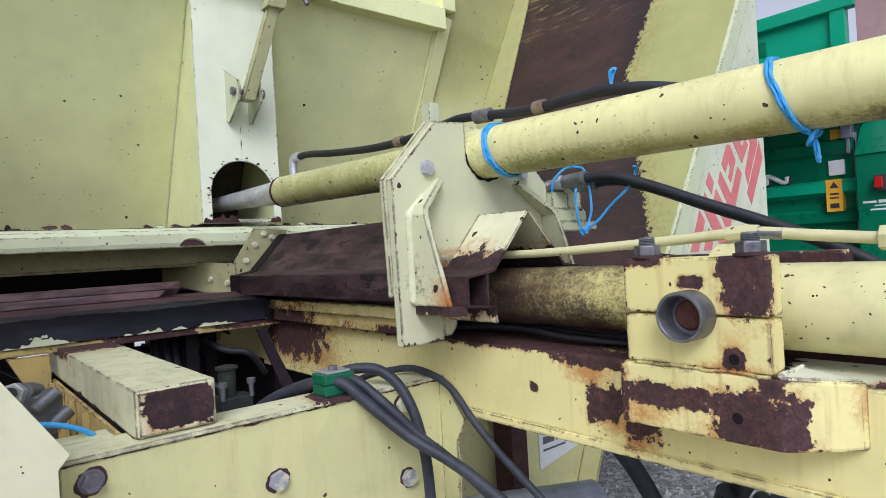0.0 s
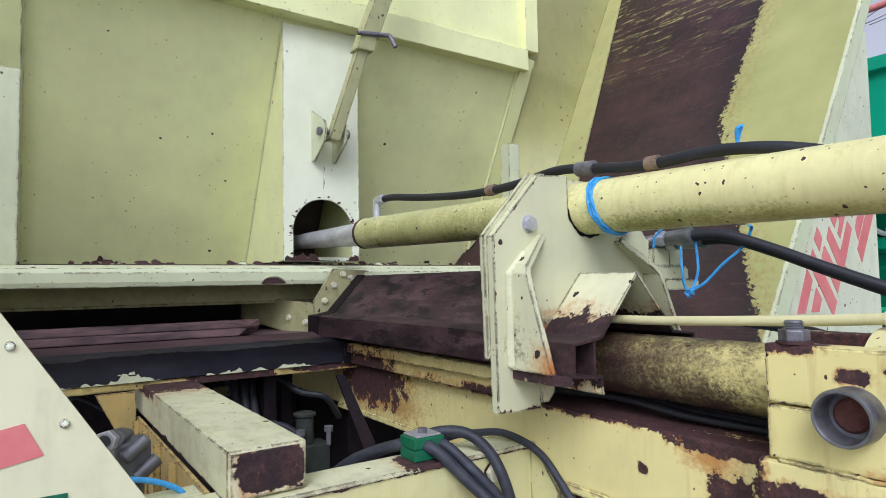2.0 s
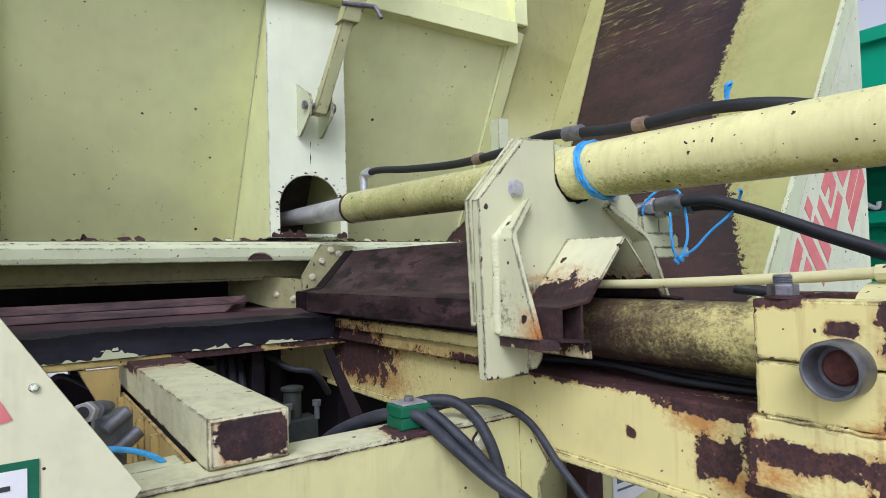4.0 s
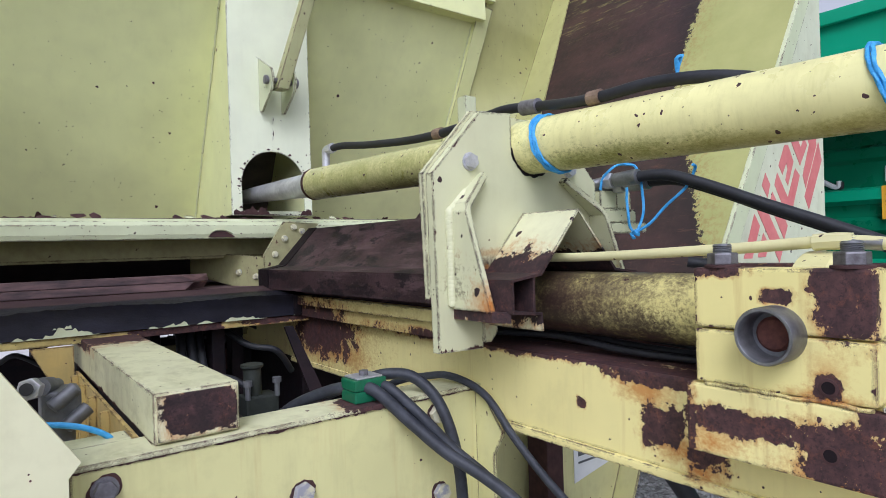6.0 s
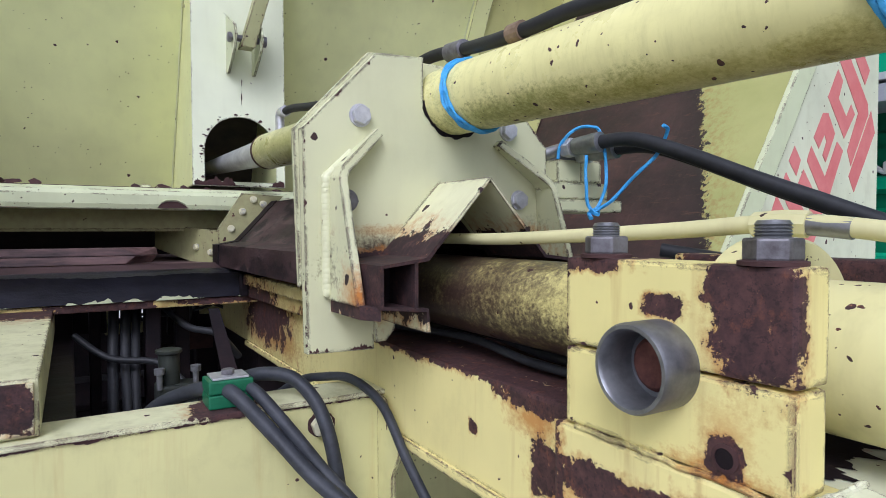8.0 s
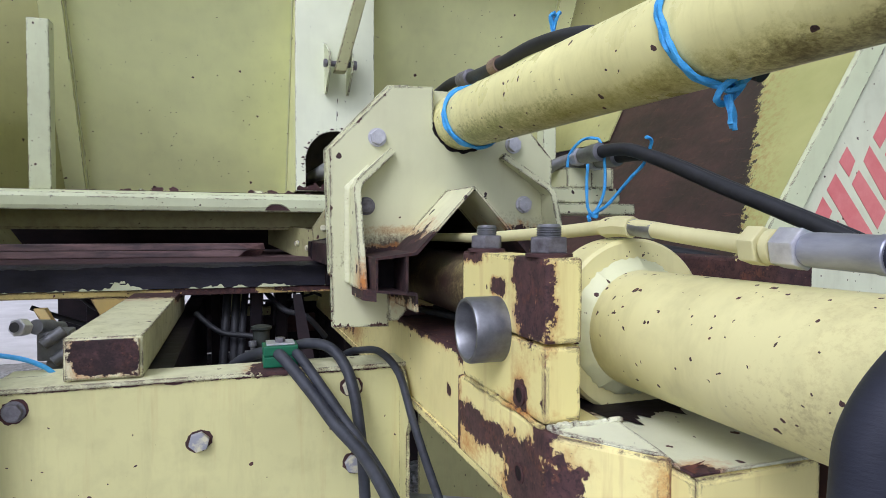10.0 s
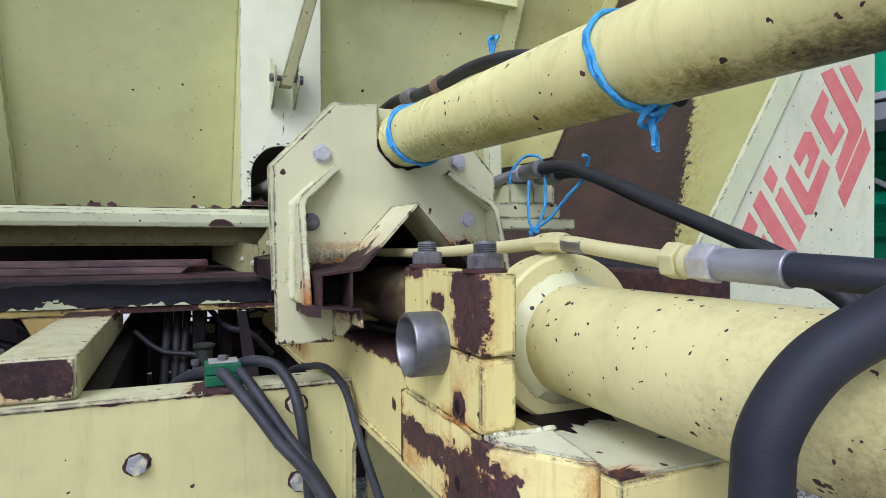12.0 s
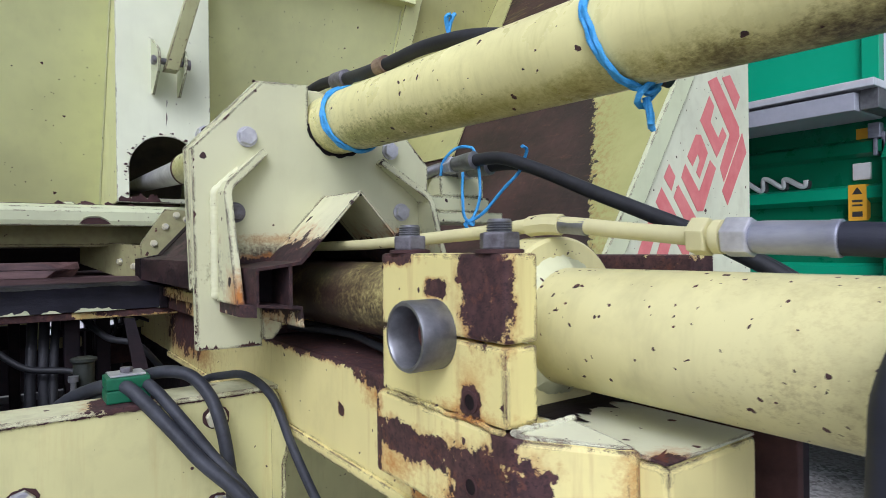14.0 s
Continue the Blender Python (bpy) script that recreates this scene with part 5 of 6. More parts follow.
for k, (dx, dz) in enumerate(((0.0, 0.0), (0.045, -0.010))):
    h = thing("supply_hose", (0.4 + dx, 0.0, 1.64 + dz), "thick black hydraulic hose from a crimped fitting", "hose", "pair of supply hoses")
    part("hose", tube([(0.402 + dx, -0.055, 1.666 + dz), (0.423 + dx, -0.134, 1.664 + dz), (0.445 + dx, -0.231, 1.628 + dz), (0.466 + dx, -0.349, 1.575 + dz), (0.488 + dx, -0.468, 1.524 + dz), (0.509 + dx, -0.586, 1.470 + dz), (0.525 + dx, -0.715, 1.389 + dz), (0.536 + dx, -0.833, 1.228 + dz), (0.536 + dx, -0.887, 1.013 + dz)], 0.0142, 18, 8), RUBBER, h, smooth=True)
    part("crimp", lathe((0.397 + dx, 0.0, 1.664 + dz), (0.06, -1, 0.03), [(0, 0.012), (0.001, 0.018), (0.05, 0.0205), (0.068, 0.0205), (0.069, 0.017)], 24), STEEL, h, "grey crimped sleeve", True)
    hex_nut((0.395 + dx, 0.030, 1.663 + dz), (0.06, -1, 0.03), 0.0215, 0.026, ZINC, "nut", h)
    part("fitting", tube([(0.355 + dx, 0.085, 1.640 + dz), (0.370 + dx, 0.07, 1.652 + dz), (0.393 + dx, 0.04, 1.662 + dz), (0.396 + dx, 0.01, 1.663 + dz)], 0.014, 14, 4), STEEL, h, "grey elbow", True)

# ---- blue twine ----


def twine(name, points, label, r=0.0034, strands=1, spread=0.0):
    base = thing(name, points[0], label, "twine", "blue baler twine")
    for k in range(strands):
        pts = [(x + random.uniform(-spread, spread) * 0.3, y + (k - (strands - 1) / 2) * spread + random.uniform(-spread, spread) * 0.25, z + random.uniform(-spread, spread) * 0.3) for x, y, z in points]
        part("strand", tube(pts, r, 8, 6, flute=0.14), TWINE, base, smooth=True)
    return base


def round_pipe(y, slant, r, n=18, a0=0, a1=360):
    pts = []
    for i in range(n + 1):
        a = radians(a0 + (a1 - a0) * i / n)
        yy = y + slant * math.sin(a)
        c = on_pipe(yy)
        pts.append((c[0] + r * math.cos(a), yy, c[2] + r * math.sin(a)))
    return pts


TIES = [twine("twine_loop", round_pipe(-0.080, 0.015, 0.0600), "blue twine wound three times round the pipe", 0.0029, 3, 0.0065)]
loop = twine("knotted_twine", round_pipe(-0.655, 0.020, 0.0605), "blue twine knotted round the pipe with frayed ends", 0.0031, 2, 0.0055)
kx, ky, kz = on_pipe(-0.680, -0.071)
for pts, r in (([(kx - 0.02, ky + 0.012, kz + 0.020), (kx, ky - 0.004, kz + 0.004), (kx + 0.016, ky - 0.006, kz + 0.012), (kx + 0.010, ky + 0.008, kz - 0.006), (kx - 0.010, ky + 0.002, kz - 0.004), (kx - 0.004, ky - 0.008, kz + 0.012), (kx + 0.018, ky - 0.01, kz + 0.022)], 0.0034),
               ([(kx, ky, kz), (kx + 0.003, ky - 0.002, kz - 0.014), (kx + 0.006, ky - 0.004, kz - 0.034)], 0.0030),
               ([(kx + 0.004, ky, kz), (kx + 0.007, ky - 0.003, kz - 0.016), (kx + 0.009, ky - 0.004, kz - 0.036)], 0.0028),
               ([(kx + 0.002, ky - 0.003, kz), (kx + 0.002, ky - 0.006, kz - 0.014), (kx - 0.001, ky - 0.008, kz - 0.031)], 0.0026),
               ([(kx + 0.008, ky - 0.003, kz + 0.010), (kx + 0.026, ky - 0.008, kz + 0.026)], 0.0030)):
    part("knot", tube(pts, r, 8, 6, flute=0.18), TWINE, loop, smooth=True)
TIES.append(loop)
ARM_TIES = [twine("twine_loop", [(0.375, 0.03, 1.640), (0.378, 0.02, 1.675), (0.392, -0.01, 1.700), (0.402, -0.04, 1.700), (0.408, -0.06, 1.686), (0.412, -0.072, 1.62), (0.404, -0.075, 1.565), (0.386, -0.066, 1.528), (0.378, -0.055, 1.545), (0.380, -0.048, 1.60), (0.384, -0.045, 1.64)],
                  "blue twine loop tied through the hose fitting", 0.0034)]
tail = twine("twine_loop", [(0.386, -0.066, 1.526), (0.405, -0.095, 1.548), (0.425, -0.135, 1.595), (0.436, -0.175, 1.630), (0.436, -0.20, 1.672), (0.418, -0.205, 1.680)], "blue twine tied to the supply hose", 0.0036)
part("knot", tube([(0.376, -0.064, 1.530), (0.390, -0.070, 1.520), (0.396, -0.062, 1.530), (0.380, -0.058, 1.522), (0.374, -0.070, 1.512)], 0.0042, 8, 5, flute=0.2), TWINE, tail, smooth=True)
ARM_TIES.append(tail)
tuft = twine("twine_tuft", [(0.085, -0.345, 1.790), (0.088, -0.350, 1.815), (0.094, -0.352, 1.826)], "frayed blue twine end on the pipe", 0.0032)
part("knot", tube([(0.086, -0.345, 1.800), (0.080, -0.350, 1.818), (0.084, -0.356, 1.822)], 0.0036, 8, 4, flute=0.2), TWINE, tuft, smooth=True)
TIES.append(tuft)

# the push wall and all it carries stands this far back on its stroke
STROKE = -0.055
for ob in (push, slide, pipe, top_hose, bpy.data.objects["rust_flakes"], *TIES):
    ob.location.y += STROKE
# the carriage and what is bolted to it: a little smaller, and set over the drawbar
PLATE_AT, PLATE_SIZE, PLATE_SHIFT = Vector((0.0625, 0.0, 1.54)), 0.93, Vector((-0.033, -0.075, 0.0))
for ob in (carriage, *[o for o in bpy.data.objects if o.name.startswith("supply_hose")], *ARM_TIES):
    ob.location = PLATE_AT + PLATE_SIZE * (ob.location - PLATE_AT) + PLATE_SHIFT
    ob.scale = (PLATE_SIZE,) * 3

# ---- steel oil line over the cylinder ----
line = thing("oil_line", (0.03, -0.6, 1.48), "pale yellow steel oil line with a crimped black hose", "oil line")
part("tube", tube([(0.03, 0.35, 1.475), (0.022, -0.10, 1.479), (0.020, -0.285, 1.481), (0.025, -0.533, 1.491), (0.030, -0.660, 1.498), (0.036, -0.75, 1.489), (0.040, -0.835, 1.4800)], 0.0085, 20, 6), RAILPIPE, line, smooth=True)
part("union", tube([(0.0280, -0.632, 1.4965), (0.0295, -0.658, 1.498), (0.0315, -0.678, 1.4968)], 0.0118, 8, 3), RAILPIPE, line, "painted union")
part("bare_band", tube([(0.0316, -0.678, 1.4968), (0.0338, -0.712, 1.4932)], 0.0093, 18, 3), STEEL, line, "bare grey band", True)
AIM = Vector((0.045, -1, -0.035)).normalized()


def along(d):
    return tuple(Vector((0.0400, -0.828, 1.4808)) + AIM * d)


hex_nut(along(0.0), AIM, 0.0176, 0.017, RAILPIPE, "union_nut", line, "painted union nut")
part("neck", lathe(along(0.016), AIM, [(0, 0.0105), (0.004, 0.0118), (0.005, 0.0150), (0.0125, 0.0150), (0.0135, 0.0118), (0.017, 0.0105)], 28), RAILPIPE, line, "painted ring between the nuts", True)
hex_nut(along(0.031), AIM, 0.0176, 0.022, ZINC, "swivel_nut", line, "zinc swivel nut")
part("crimp", lathe(along(0.051), AIM, [(0, 0.0110), (0.001, 0.0122), (0.005, 0.0134), (0.012, 0.0138), (0.058, 0.0138), (0.060, 0.0146), (0.066, 0.0146), (0.067, 0.0138), (0.067, 0.012)], 36), GALV, line, "bluish crimp sleeve", True)
part("hose", tube([along(0.112), (0.060, -0.992, 1.4735), (0.115, -1.050, 1.466), (0.22, -1.10, 1.446), (0.36, -1.13, 1.38), (0.44, -1.14, 1.2)], 0.0128, 24, 8), RUBBER_NEW, line, "black hose", True)

big = thing("looped_hose", (-0.13, -1.06, 1.1), "thick blue-black hydraulic hose hanging in a loop", "hose")
part("hose", tube([(0.30, -1.36, 1.35), (0.19, -1.235, 1.430), (0.09, -1.135, 1.466), (0.03, -1.083, 1.468), (-0.0035, -1.057, 1.4615), (-0.026, -1.047, 1.451), (-0.050, -1.035, 1.434), (-0.0665, -1.0275, 1.414), (-0.078, -1.0225, 1.390), (-0.081, -1.0215, 1.366), (-0.082, -1.02, 1.30), (-0.08, -1.02, 1.18), (-0.05, -1.0, 0.95), (0.0, -0.95, 0.70)], 0.0163, 32, 8), RUBBER_NEW, big, smooth=True)
part("end_sleeve", lathe((0.30, -1.36, 1.35), (0.75, -0.6, -0.45), [(-0.03, 0.017), (-0.03, 0.020), (0.04, 0.0205), (0.042, 0.014)], 28), GALV, big, "bluish crimp sleeve", True)

# ---- hose clamp and hoses on the cross member ----
clamp = thing("hose_clamp", (-0.29, 0.058, 1.213), "green plastic hose clamp with a steel cover plate", "hose clamp")
part("lower_jaw", box(-0.325, -0.256, 0.030, 0.086, 1.2135, 1.2355, 0.003), GREENPL, clamp)
part("upper_jaw", box(-0.325, -0.256, 0.030, 0.086, 1.2365, 1.2575, 0.003), GREENPL, clamp)
part("cover_plate", box(-0.318, -0.262, 0.034, 0.084, 1.258, 1.2615, 0.001), ZINC, clamp, "zinc cover plate")
hex_nut((-0.290, 0.058, 1.2615), (0, 0, 1), 0.0105, 0.009, RUSTY_BOLT, "bolt", clamp, "rusty bolt head")
for pts, r, label in (
        ([(-0.42, 0.30, 1.10), (-0.385, 0.20, 1.185), (-0.335, 0.115, 1.228), (-0.305, 0.07, 1.236), (-0.288, 0.02, 1.236), (-0.236, -0.030, 1.172), (-0.200, -0.086, 1.124), (-0.162, -0.150, 1.086), (-0.140, -0.215, 1.050), (-0.11, -0.32, 0.98), (-0.08, -0.45, 0.85)], 0.0118, "black hose running down from the clamp"),
        ([(-0.40, 0.33, 1.08), (-0.35, 0.20, 1.190), (-0.300, 0.105, 1.232), (-0.270, 0.07, 1.237), (-0.255, 0.022, 1.236), (-0.214, -0.038, 1.178), (-0.180, -0.076, 1.126), (-0.150, -0.130, 1.084), (-0.12, -0.20, 1.03), (-0.09, -0.30, 0.95)], 0.0102, "ribbed black hose running down from the clamp"),
        ([(-0.30, 0.20, 1.20), (-0.262, 0.11, 1.238), (-0.228, 0.070, 1.252), (-0.190, 0.038, 1.246), (-0.164, 0.002, 1.212), (-0.151, -0.026, 1.160), (-0.144, -0.046, 1.090), (-0.138, -0.050, 1.02), (-0.13, -0.05, 0.85)], 0.0115, "black hose arching over the cross member"),
        ([(-0.16, 0.32, 1.13), (-0.130, 0.20, 1.198), (-0.106, 0.115, 1.222), (-0.080, 0.047, 1.228), (-0.062, -0.038, 1.200), (-0.055, -0.112, 1.130), (-0.050, -0.185, 1.072), (-0.045, -0.28, 1.01), (-0.03, -0.42, 0.90)], 0.0080, "thin black hose arching over the cross member")):
    h = thing("hose", pts[-1], label, "hose", "hoses over the cross member")
    part("rubber", tube(pts, r, 16, 8), HOSE_OLD, h, smooth=True)

# ---- fittings and lines seen below the deck ----
bank = thing("valve_fittings", (-0.77, 0.36, 1.10), "grey steel hose unions in a cluster", "fittings")
hex_nut((-0.812, 0.31, 1.278), (-0.35, -0.9, 0.15), 0.020, 0.026, ZINC, "union_nut", bank)
# thin dark disc paints the shade of the open bore
part("union_shade", lathe((-0.8235, 0.281, 1.2832), (-0.35, -0.9, 0.15), [(0.0, 0.011), (0.001, 0.011)], 20), DARK, bank)
part("union_body", lathe((-0.80, 0.34, 1.274), (0.35, 0.9, -0.15), [(0, 0.010), (0, 0.017), (0.05, 0.017), (0.05, 0.013), (0.09, 0.013)], 24), GREY, bank, smooth=True)
part("valve_body", box(-0.80, -0.735, 0.34, 0.41, 1.195, 1.262, 0.006), GREY, bank)
part("valve_body", box(-0.785, -0.745, 0.35, 0.40, 1.10, 1.195, 0.006), GREY, bank)
for z, dx in ((1.235, 0.0), (1.275, -0.02)):
    part("spool_cap", lathe((-0.765 + dx, 0.33, z - 0.04), (0.75, 0.15, 0.55), [(0, 0.010), (0.002, 0.0135), (0.05, 0.0135), (0.052, 0.008)], 18), GREY, bank, "black cap", True)
air = thing("air_line", (-0.78, 0.15, 1.2), "light blue plastic air line", "air line")
part("line", tube([(-0.92, 0.16, 1.25), (-0.85, 0.15, 1.252), (-0.796, 0.145, 1.246), (-0.75, 0.14, 1.232), (-0.715, 0.14, 1.205), (-0.70, 0.16, 1.15)], 0.0048, 10, 6), TWINE, air, smooth=True)
inner = thing("inner_frame", (-0.7, 0.5, 0.9), "ochre inner frame plates under the deck", "frame")
part("web", box(-0.690, -0.682, 0.106, 0.86, 0.70, 1.213, 0.002), OCHRE, inner)
part("angle", box(-0.795, -0.692, 0.106, 0.170, 1.2005, 1.2115, 0.002), FLANGE, inner)
for y in (0.34, 0.50, 0.66, 0.80):
    part("rib", box(-0.706, -0.690, y, y + 0.014, 0.75, 1.21, 0.002), OCHRE, inner)
part("end_plate", hull([(-0.790, 0.838, 1.282), (-0.694, 0.838, 1.282), (-0.694, 0.838, 0.75), (-0.735, 0.838, 0.75), (-0.740, 0.838, 1.18)],
                         [(-0.790, 0.848, 1.282), (-0.694, 0.848, 1.282), (-0.694, 0.848, 0.75), (-0.735, 0.848, 0.75), (-0.740, 0.848, 1.18)]), OCHRE, inner)
part("brace", hull([(-0.93, 0.80, 1.262), (-0.90, 0.80, 1.262), (-0.76, 0.70, 1.05), (-0.79, 0.70, 1.05)], [(-0.93, 0.83, 1.262), (-0.90, 0.83, 1.262), (-0.76, 0.73, 1.05), (-0.79, 0.73, 1.05)]), OCHRE, inner)
under = thing("axle_frame", (0.0, 1.6, 0.5), "dark underframe with pipes, partly added to block bright gaps", "underframe")
# several of these black members are added to shut out the bright ground
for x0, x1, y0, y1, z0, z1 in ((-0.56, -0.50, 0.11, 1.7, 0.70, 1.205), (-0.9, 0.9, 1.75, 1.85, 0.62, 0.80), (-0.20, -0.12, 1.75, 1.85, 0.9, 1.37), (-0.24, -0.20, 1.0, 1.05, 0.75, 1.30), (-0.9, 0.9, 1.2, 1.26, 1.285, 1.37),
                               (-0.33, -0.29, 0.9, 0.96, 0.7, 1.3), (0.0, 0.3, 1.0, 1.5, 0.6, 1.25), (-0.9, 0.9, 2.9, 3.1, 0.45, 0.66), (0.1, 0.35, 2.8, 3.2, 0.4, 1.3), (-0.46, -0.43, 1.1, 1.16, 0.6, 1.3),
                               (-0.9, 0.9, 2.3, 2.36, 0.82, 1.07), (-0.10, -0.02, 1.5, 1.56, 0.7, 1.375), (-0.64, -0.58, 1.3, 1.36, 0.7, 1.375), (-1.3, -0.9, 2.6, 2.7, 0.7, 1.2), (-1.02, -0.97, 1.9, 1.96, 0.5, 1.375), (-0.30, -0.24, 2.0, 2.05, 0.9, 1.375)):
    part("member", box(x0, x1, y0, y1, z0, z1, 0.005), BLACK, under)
for pts, r in (([(-0.40, 1.0, 1.30), (-0.41, 0.9, 1.15), (-0.42, 0.75, 1.0), (-0.44, 0.6, 0.8)], 0.014), ([(-0.37, 1.0, 1.30), (-0.38, 0.9, 1.15), (-0.385, 0.75, 1.0), (-0.40, 0.6, 0.8)], 0.014),
               ([(-0.34, 1.02, 1.30), (-0.355, 0.9, 1.16), (-0.365, 0.75, 1.0), (-0.36, 0.6, 0.8)], 0.012), ([(-0.28, 1.0, 1.28), (-0.22, 0.9, 1.22), (-0.15, 0.85, 1.20), (-0.08, 0.9, 1.12)], 0.010),
               ([(-0.5, 0.9, 1.22), (-0.42, 0.85, 1.16), (-0.30, 0.8, 1.14), (-0.22, 0.7, 1.05)], 0.009),
               ([(-0.30, 1.30, 1.30), (-0.22, 1.32, 1.24), (-0.12, 1.30, 1.25), (-0.02, 1.34, 1.21)], 0.006), ([(-0.34, 1.4, 1.21), (-0.20, 1.42, 1.19), (-0.06, 1.4, 1.22)], 0.005), ([(-0.16, 1.36, 1.30), (-0.14, 1.36, 1.20), (-0.18, 1.38, 1.12)], 0.007),
               ([(-0.95, 1.25, 1.30), (-0.86, 1.28, 1.20), (-0.80, 1.25, 1.22), (-0.70, 1.27, 1.15)], 0.008), ([(-1.05, 1.22, 1.22), (-0.92, 1.25, 1.16), (-0.78, 1.22, 1.12)], 0.009)):
    part("line", tube(pts, r, 10, 6), RUBBER, under, smooth=True)
# random dark plates, made up to break the bright gaps below the deck
tangle = random.Random(12)
for i in range(26):
    x, y, z = tangle.uniform(-0.55, 0.10), tangle.uniform(1.35, 2.2), tangle.uniform(1.06, 1.355)
    w, h_ = tangle.uniform(0.03, 0.13), tangle.uniform(0.012, 0.05)
    part("clutter_plate", box(x - w, x + w, y, y + tangle.uniform(0.01, 0.05), z - h_, z + h_, 0.003), tangle.choice((BLACK, BLACK, UNDER, RUST)), under)
# steel strap coloured black to carry the shade under the deck
part("strap", hull([(-0.215, 0.62, 1.30), (-0.190, 0.62, 1.30), (-0.165, 0.45, 1.10), (-0.205, 0.45, 1.10)], [(-0.215, 0.63, 1.30), (-0.190, 0.63, 1.30), (-0.165, 0.46, 1.10), (-0.205, 0.46, 1.10)]), BLACK, under, "hanger strap darkened to black for the shade under the deck")
part("cable_tie", tube([(-0.435, 0.735, 1.0), (-0.40, 0.72, 1.004), (-0.355, 0.735, 1.0)], 0.003, 6, 4), WHITE, under, "pale cable tie")
valve = thing("control_valve", (-0.28, 0.62, 1.0), "dull grey-green valve block under the deck", "valve")
VALVE = plain("valve_casting", (0.018, 0.022, 0.019), (0.055, 0.062, 0.052), 0.5, 0.2, 40, 0.4)
part("body", box(-0.335, -0.245, 0.60, 0.67, 1.03, 1.125, 0.006), VALVE, valve)
part("turret", lathe((-0.305, 0.635, 1.125), (0, 0, 1), [(0, 0.024), (0.07, 0.024), (0.075, 0.030), (0.082, 0.030), (0.085, 0.02)], 20), VALVE, valve, smooth=True)
for x in (-0.33, -0.25):
    part("stud", lathe((x, 0.60, 1.12), (0, 0, 1), [(0, 0.007), (0.035, 0.007), (0.036, 0.012), (0.05, 0.012)], 12), GREY, valve)

part("grease_pad", box(-0.088, -0.062, 0.84, 0.985, 1.302, 1.372, 0.006), BLACK, beam, "black grease at the end of the rails")
# added dark filler, closes the view through the gap below the cylinder
part("gap_filler", box(0.150, 0.162, -0.865, 1.0, 1.20, 1.385, 0.002), RUST, beam, "brown filler plate added behind the dark gap below the cylinder")
for k, (dx, dz) in enumerate(((0.0, 0.0), (0.034, 0.004), (0.016, 0.026))):
    h = thing("beam_hose", (0.05 + dx, -0.3, 1.30), "black hose lying along the top of the beam", "hose", "hoses on the beam")
    part("rubber", tube([(0.03 + dx, 0.45, 1.314 + dz), (0.02 + dx, 0.10, 1.313 + dz), (0.035 + dx, -0.15, 1.322 + dz), (0.03 + dx, -0.32, 1.312 + dz), (0.06 + dx, -0.50, 1.306 + dz * 0.6)], 0.0065, 12, 6), RUBBER, h, smooth=True)

# ---- low frame behind the beam ----
low = thing("lower_frame", (0.7, 0.4, 0.4), "yellow lower frame plate with a paper data label", "frame")
part("plate", hull([(0.10, 0.36, 1.10), (1.02, 0.36, 1.10), (1.02, 0.36, 0.98), (0.80, 0.36, 0.48), (0.10, 0.36, 0.48)], [(0.10, 0.37, 1.10), (1.02, 0.37, 1.10), (1.02, 0.37, 0.98), (0.80, 0.37, 0.48), (0.10, 0.37, 0.48)]), FRAME, low)
part("flange", hull([(1.02, 0.28, 1.10), (1.03, 0.28, 1.10), (1.03, 0.28, 0.98), (0.81, 0.28, 0.48), (0.80, 0.28, 0.48), (1.02, 0.28, 0.98)], [(1.02, 0.36, 1.10), (1.03, 0.36, 1.10), (1.03, 0.36, 0.98), (0.81, 0.36, 0.48), (0.80, 0.36, 0.48), (1.02, 0.36, 0.98)]), FRAME, low)
part("post", box(0.42, 0.49, 0.25, 0.33, 0.5, 1.15, 0.004), RUST, low, "dark rusty upright")
label = part("data_label", prism_y([(0.66, 0.715), (0.94, 0.765), (0.94, 0.845), (0.66, 0.845)], 0.356, 0.3585), WHITE, low, "white paper data label")
for x0, x1, z0, z1 in ((0.68, 0.74, 0.80, 0.825), (0.75, 0.80, 0.80, 0.825), (0.68, 0.80, 0.775, 0.782), (0.82, 0.92, 0.815, 0.820), (0.82, 0.90, 0.80, 0.804)):
    part("line", prism_y([(x0, z0), (x1, z0), (x1, z1), (x0, z1)], 0.3545, 0.3558), GREY, label)
tank = thing("grey_tank", (0.15, -0.02, 0.5), "grey steel tank below the beam", "tank")
part("shell", lathe((-0.16, 0.13, 0.80), (1, -0.55, 0), [(0, 0.09), (0.004, 0.10), (0.55, 0.10), (0.554, 0.09)], 40), GALV, tank, smooth=True)
for pts, r in (([(0.09, -0.14, 1.20), (0.19, -0.17, 1.14), (0.245, -0.25, 1.04), (0.29, -0.32, 0.90), (0.36, -0.42, 0.6)], 0.020), ([(0.34, -0.50, 1.00), (0.40, -0.44, 0.92), (0.47, -0.40, 0.90), (0.50, -0.42, 0.75)], 0.022),
               ([(0.36, -0.55, 0.95), (0.42, -0.50, 0.88), (0.50, -0.46, 0.88), (0.54, -0.5, 0.7)], 0.022), ([(0.33, -0.46, 0.96), (0.36, -0.42, 0.85), (0.40, -0.40, 0.7)], 0.022), ([(0.44, -0.20, 1.455), (0.50, -0.327, 1.431), (0.50, -0.408, 1.394), (0.49, -0.53, 1.29), (0.46, -0.58, 1.10), (0.40, -0.54, 0.98), (0.345, -0.50, 0.99)], 0.013)):
    h = thing("drop_hose", pts[-1], "black hose hanging below the beam", "hose", "hoses below the beam")
    part("rubber", tube(pts, r, 14, 6), RUBBER, h, smooth=True)

# ---- green machine beside the trailer ----
GX = 3.27
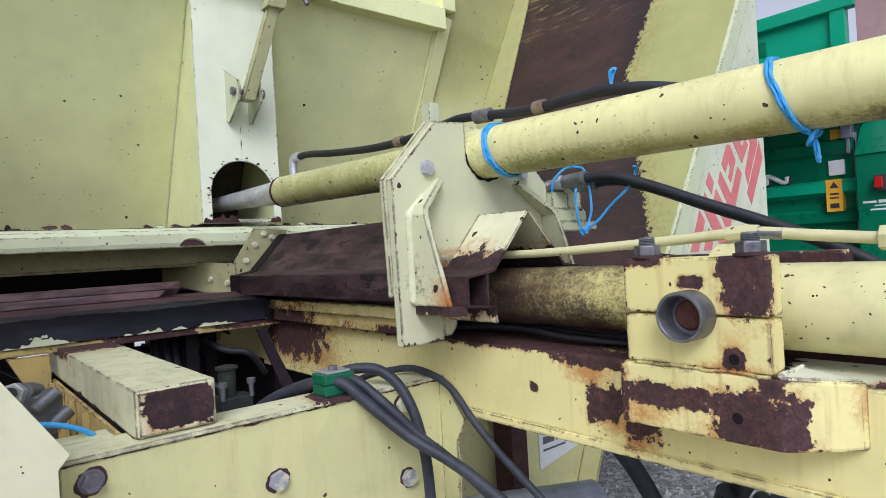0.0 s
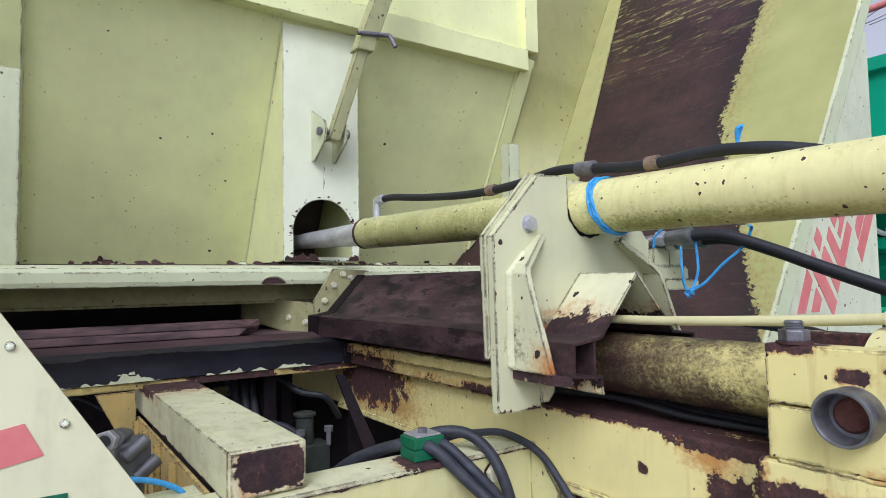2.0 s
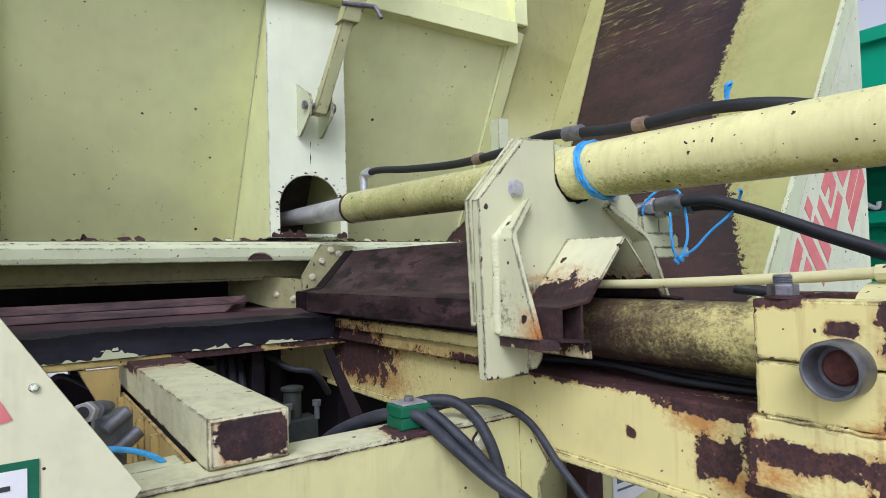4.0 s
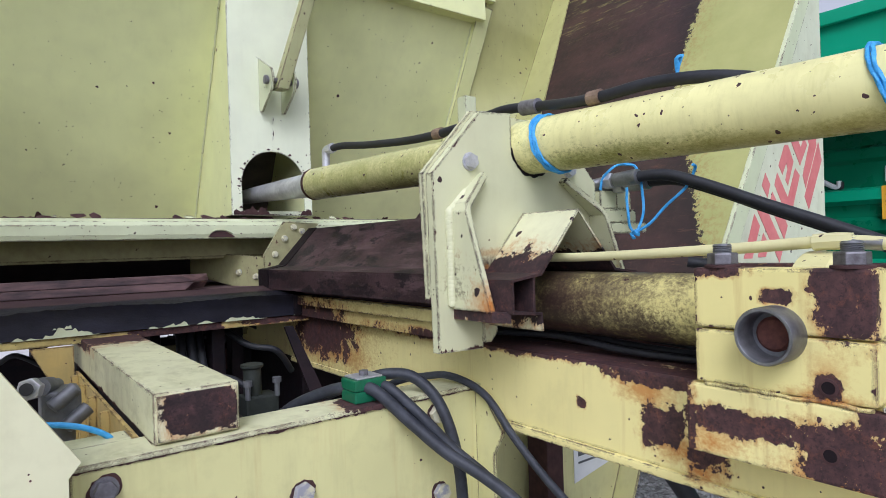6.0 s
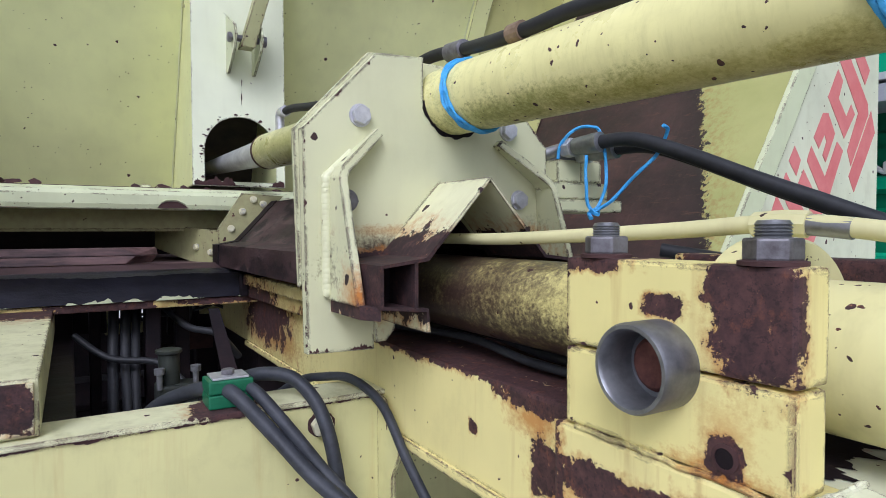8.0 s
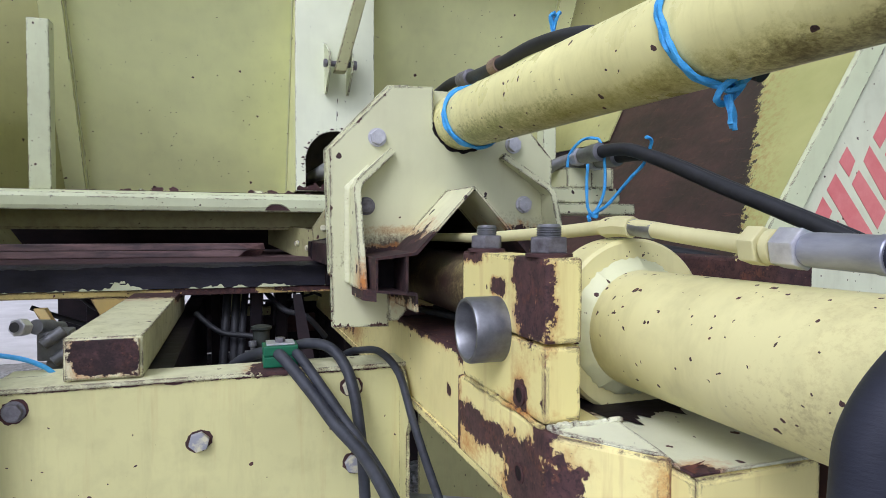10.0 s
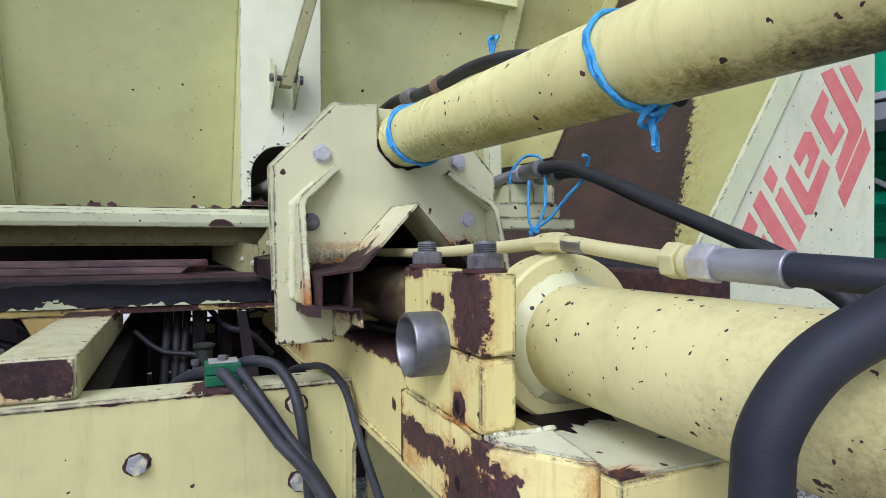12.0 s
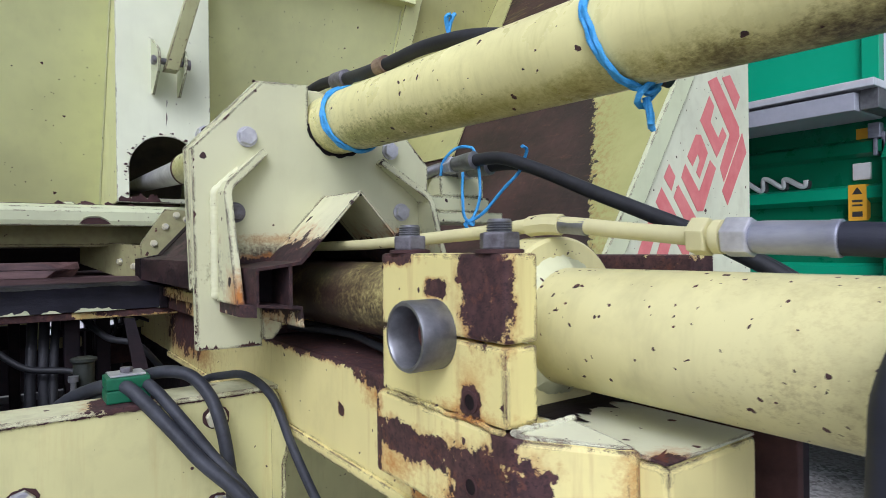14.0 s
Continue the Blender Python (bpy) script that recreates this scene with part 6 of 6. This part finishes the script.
green = thing("green_trailer", (GX + 0.6, 0.4, 0.4), "green steel trailer with ribbed side, warning stickers and lamps", "trailer")


def gbox(name, y0, y1, z0, z1, out, mat, parent=None, label="", bevel=0.004, back=0.02):
    return part(name, box(GX - out, GX + back, y0, y1, z0, z1, bevel), mat, parent or green, label)


gbox("side_panel", 0.07, 5.0, 0.55, 2.20, 0.0, GREEN)
for z in (1.335, 1.755):
    part("rib", prism_y([(GX - 0.001, z - 0.07), (GX - 0.05, z - 0.045), (GX - 0.05, z + 0.015), (GX - 0.001, z + 0.03)], 0.09, 5.0), MINT, green, "raised light green rib")
for z in (1.10, 1.56, 1.98):
    part("rib", prism_y([(GX - 0.001, z - 0.05), (GX - 0.03, z - 0.03), (GX - 0.03, z + 0.03), (GX - 0.001, z + 0.05)], 0.09, 5.0), GREEN, green)
gbox("upper_panel", 0.16, 5.0, 2.30, 2.80, 0.02, MINT, label="light green upper side")
gbox("upper_recess", 0.55, 5.0, 2.62, 2.72, 0.024, GREEN)
gbox("top_rail", 0.05, 5.0, 2.78, 2.86, 0.06, MINT)
gbox("corner_rail", 0.10, 0.18, 2.30, 2.80, 0.05, MINT)
gbox("edge_rail", 0.017, 5.0, 2.228, 2.266, 0.36, TUBE, label="bright galvanised edge rail")
gbox("cover_box", 0.103, 5.0, 2.123, 2.212, 0.35, GALV_PALE, label="pale grey cover box")
gbox("end_bracket", 0.018, 0.100, 2.128, 2.227, 0.30, GREY, label="dull grey end bracket")
gbox("pillar", -0.11, 0.05, 2.20, 3.4, 0.03, PINK, label="faded reddish pillar")
gbox("rear_upper", -3.0, -0.11, 2.06, 3.4, 0.0, GREEN)
part("rear_hood", hull([(GX, 0.06, 2.10), (GX, -3.0, 2.10), (GX - 0.16, -3.0, 1.90), (GX - 0.16, 0.06, 1.90)], [(GX + 0.05, 0.06, 2.10), (GX + 0.05, -3.0, 2.10), (GX + 0.05, -3.0, 1.90), (GX + 0.05, 0.06, 1.90)]), GREEN, green)
gbox("rear_panel", -3.0, 0.06, 0.55, 1.90, 0.15, GREEN)
gbox("lock_rod", 0.085, 0.100, 1.40, 2.05, 0.03, GALV, label="thin galvanised rod", bevel=0.002)
latch = gbox("latch", 0.10, 0.155, 2.02, 2.10, 0.05, GALV, label="galvanised latch")
gbox("latch_pin", 0.115, 0.135, 1.93, 2.02, 0.04, GALV, latch)
gbox("sticker", 0.16, 0.225, 1.99, 2.085, 0.004, SIGN, label="amber warning sticker", bevel=0)
gbox("reflector", 0.155, 0.24, 1.81, 1.90, 0.015, WHITE, label="white square reflector")
note = gbox("sticker", 0.162, 0.247, 1.592, 1.783, 0.054, SIGN, label="tall amber warning sticker", bevel=0)
part("sign", hull([(GX - 0.0555, 0.204, 1.770), (GX - 0.0555, 0.228, 1.732), (GX - 0.0555, 0.180, 1.732)], [(GX - 0.0545, 0.204, 1.770), (GX - 0.0545, 0.228, 1.732), (GX - 0.0545, 0.180, 1.732)]), DARK, note)
for z0, z1 in ((1.690, 1.702), (1.668, 1.678), (1.612, 1.640)):
    gbox("line", 0.180, 0.228, z0, z1, 0.0555, DARK, note, bevel=0)
lamp = gbox("side_lamp", -0.12, -0.035, 1.685, 1.775, 0.19, DARK, label="black lamp holder with a red lens")
gbox("lens", -0.075, -0.038, 1.70, 1.762, 0.205, LAMPRED, lamp, "red lens", 0.003)
for k, (y0, y1, z0, z1) in enumerate(((-0.03, 0.035, 1.622, 1.634), (-0.20, -0.04, 1.620, 1.637), (-0.16, -0.02, 1.603, 1.609), (-0.17, 0.0, 1.580, 1.589))):
    gbox("lettering_bar", y0, y1, z0, z1, 0.1515, WHITE, label="unreadable white line", bevel=0)
# slanting white lettering of the maker, as plain strokes
wave = [(y, 1.828 + 0.030 * math.sin((0.475 - y) * 52.0) + 0.008 * math.sin(y * 31), y + 0.022 * math.sin((0.475 - y) * 52.0)) for y in [0.475 + 0.005 * i for i in range(130)]]
for out_, thick, mat, label in ((0.0035, 0.0185, DARK, "dark shadow line of the script stroke"), (0.014, 0.0150, WHITE, "white script stroke")):
    part("lettering_bar", tube([(GX - out_, yy - (0.006 if mat is DARK else 0), z - (0.006 if mat is DARK else 0)) for y, z, yy in wave], thick, 8, 1), mat, green, label, True)
part("chassis", box(GX + 0.05, GX + 2.2, -3.0, 5.0, 0.5, 2.2, 0.01), GREEN, green)
for y in (-1.2, 1.9):
    wheel = part("wheel", lathe((GX + 0.05, y, 0.52), (1, 0, 0), [(0, 0.30), (0.03, 0.48), (0.08, 0.52), (0.34, 0.52), (0.40, 0.46), (0.42, 0.30)], 40), RUBBER, green, "black tyre", True)
    part("rim", lathe((GX + 0.08, y, 0.52), (-1, 0, 0), [(0, 0.30), (0.02, 0.28), (-0.03, 0.10), (0.02, 0.09), (0.02, 0.01)], 28), WHITE, wheel, "pale rim", True)
stand = thing("parking_leg", (1.75, -0.12, 0.0), "dark steel parking leg on the gravel", "support leg")
part("leg", box(1.72, 1.80, -0.16, -0.08, 0.03, 0.95, 0.006), BLACK, stand)
part("foot", box(1.66, 1.86, -0.22, -0.02, 0.0, 0.03, 0.004), BLACK, stand)
rake = thing("hay_rake", (GX + 3.0, 1.2, 3.0), "far red rake arm with thin pale tines", "rake")
part("arm", tube([(GX + 3.0, 2.6, 4.3), (GX + 3.0, 1.2, 4.35), (GX + 3.0, 0.4, 4.6), (GX + 3.0, 0.3, 5.2)], 0.035, 10, 5), RED, rake, smooth=True)
for i in range(7):
    part("tine", tube([(GX + 3.0, 0.5 + i * 0.28, 4.36), (GX + 3.0, 0.85 + i * 0.28, 4.22), (GX + 3.0, 1.3 + i * 0.28, 4.16)], 0.0045, 6, 4), GREY, rake)
part("mast", box(GX + 2.97, GX + 3.05, 0.25, 0.36, 0.0, 5.2, 0.01), RED, rake)

# ---- axle of the trailer itself, far under the deck ----
running = thing("trailer_axle", (0.0, 3.3, 0.0), "dark axle beam with two black tyres under the deck", "axle")
part("axle_beam", box(-1.05, 1.05, 3.24, 3.36, 0.46, 0.58, 0.008), BLACK, running)
for s in (-1, 1):
    tyre = part("wheel", lathe((s * 0.82, 3.3, 0.52), (s, 0, 0), [(0, 0.28), (0.02, 0.46), (0.06, 0.52), (0.26, 0.52), (0.31, 0.46), (0.33, 0.28)], 40), RUBBER, running, "black tyre", True)
    part("rim", lathe((s * 1.12, 3.3, 0.52), (s, 0, 0), [(0, 0.28), (0.025, 0.27), (-0.02, 0.12), (0.03, 0.09), (0.03, 0.01)], 28), FRAME, tyre, "pale yellow rim", True)
    part("spring_hanger", box(s * 0.62 - 0.04, s * 0.62 + 0.04, 3.2, 3.4, 0.56, 1.377, 0.006), BLACK, running)
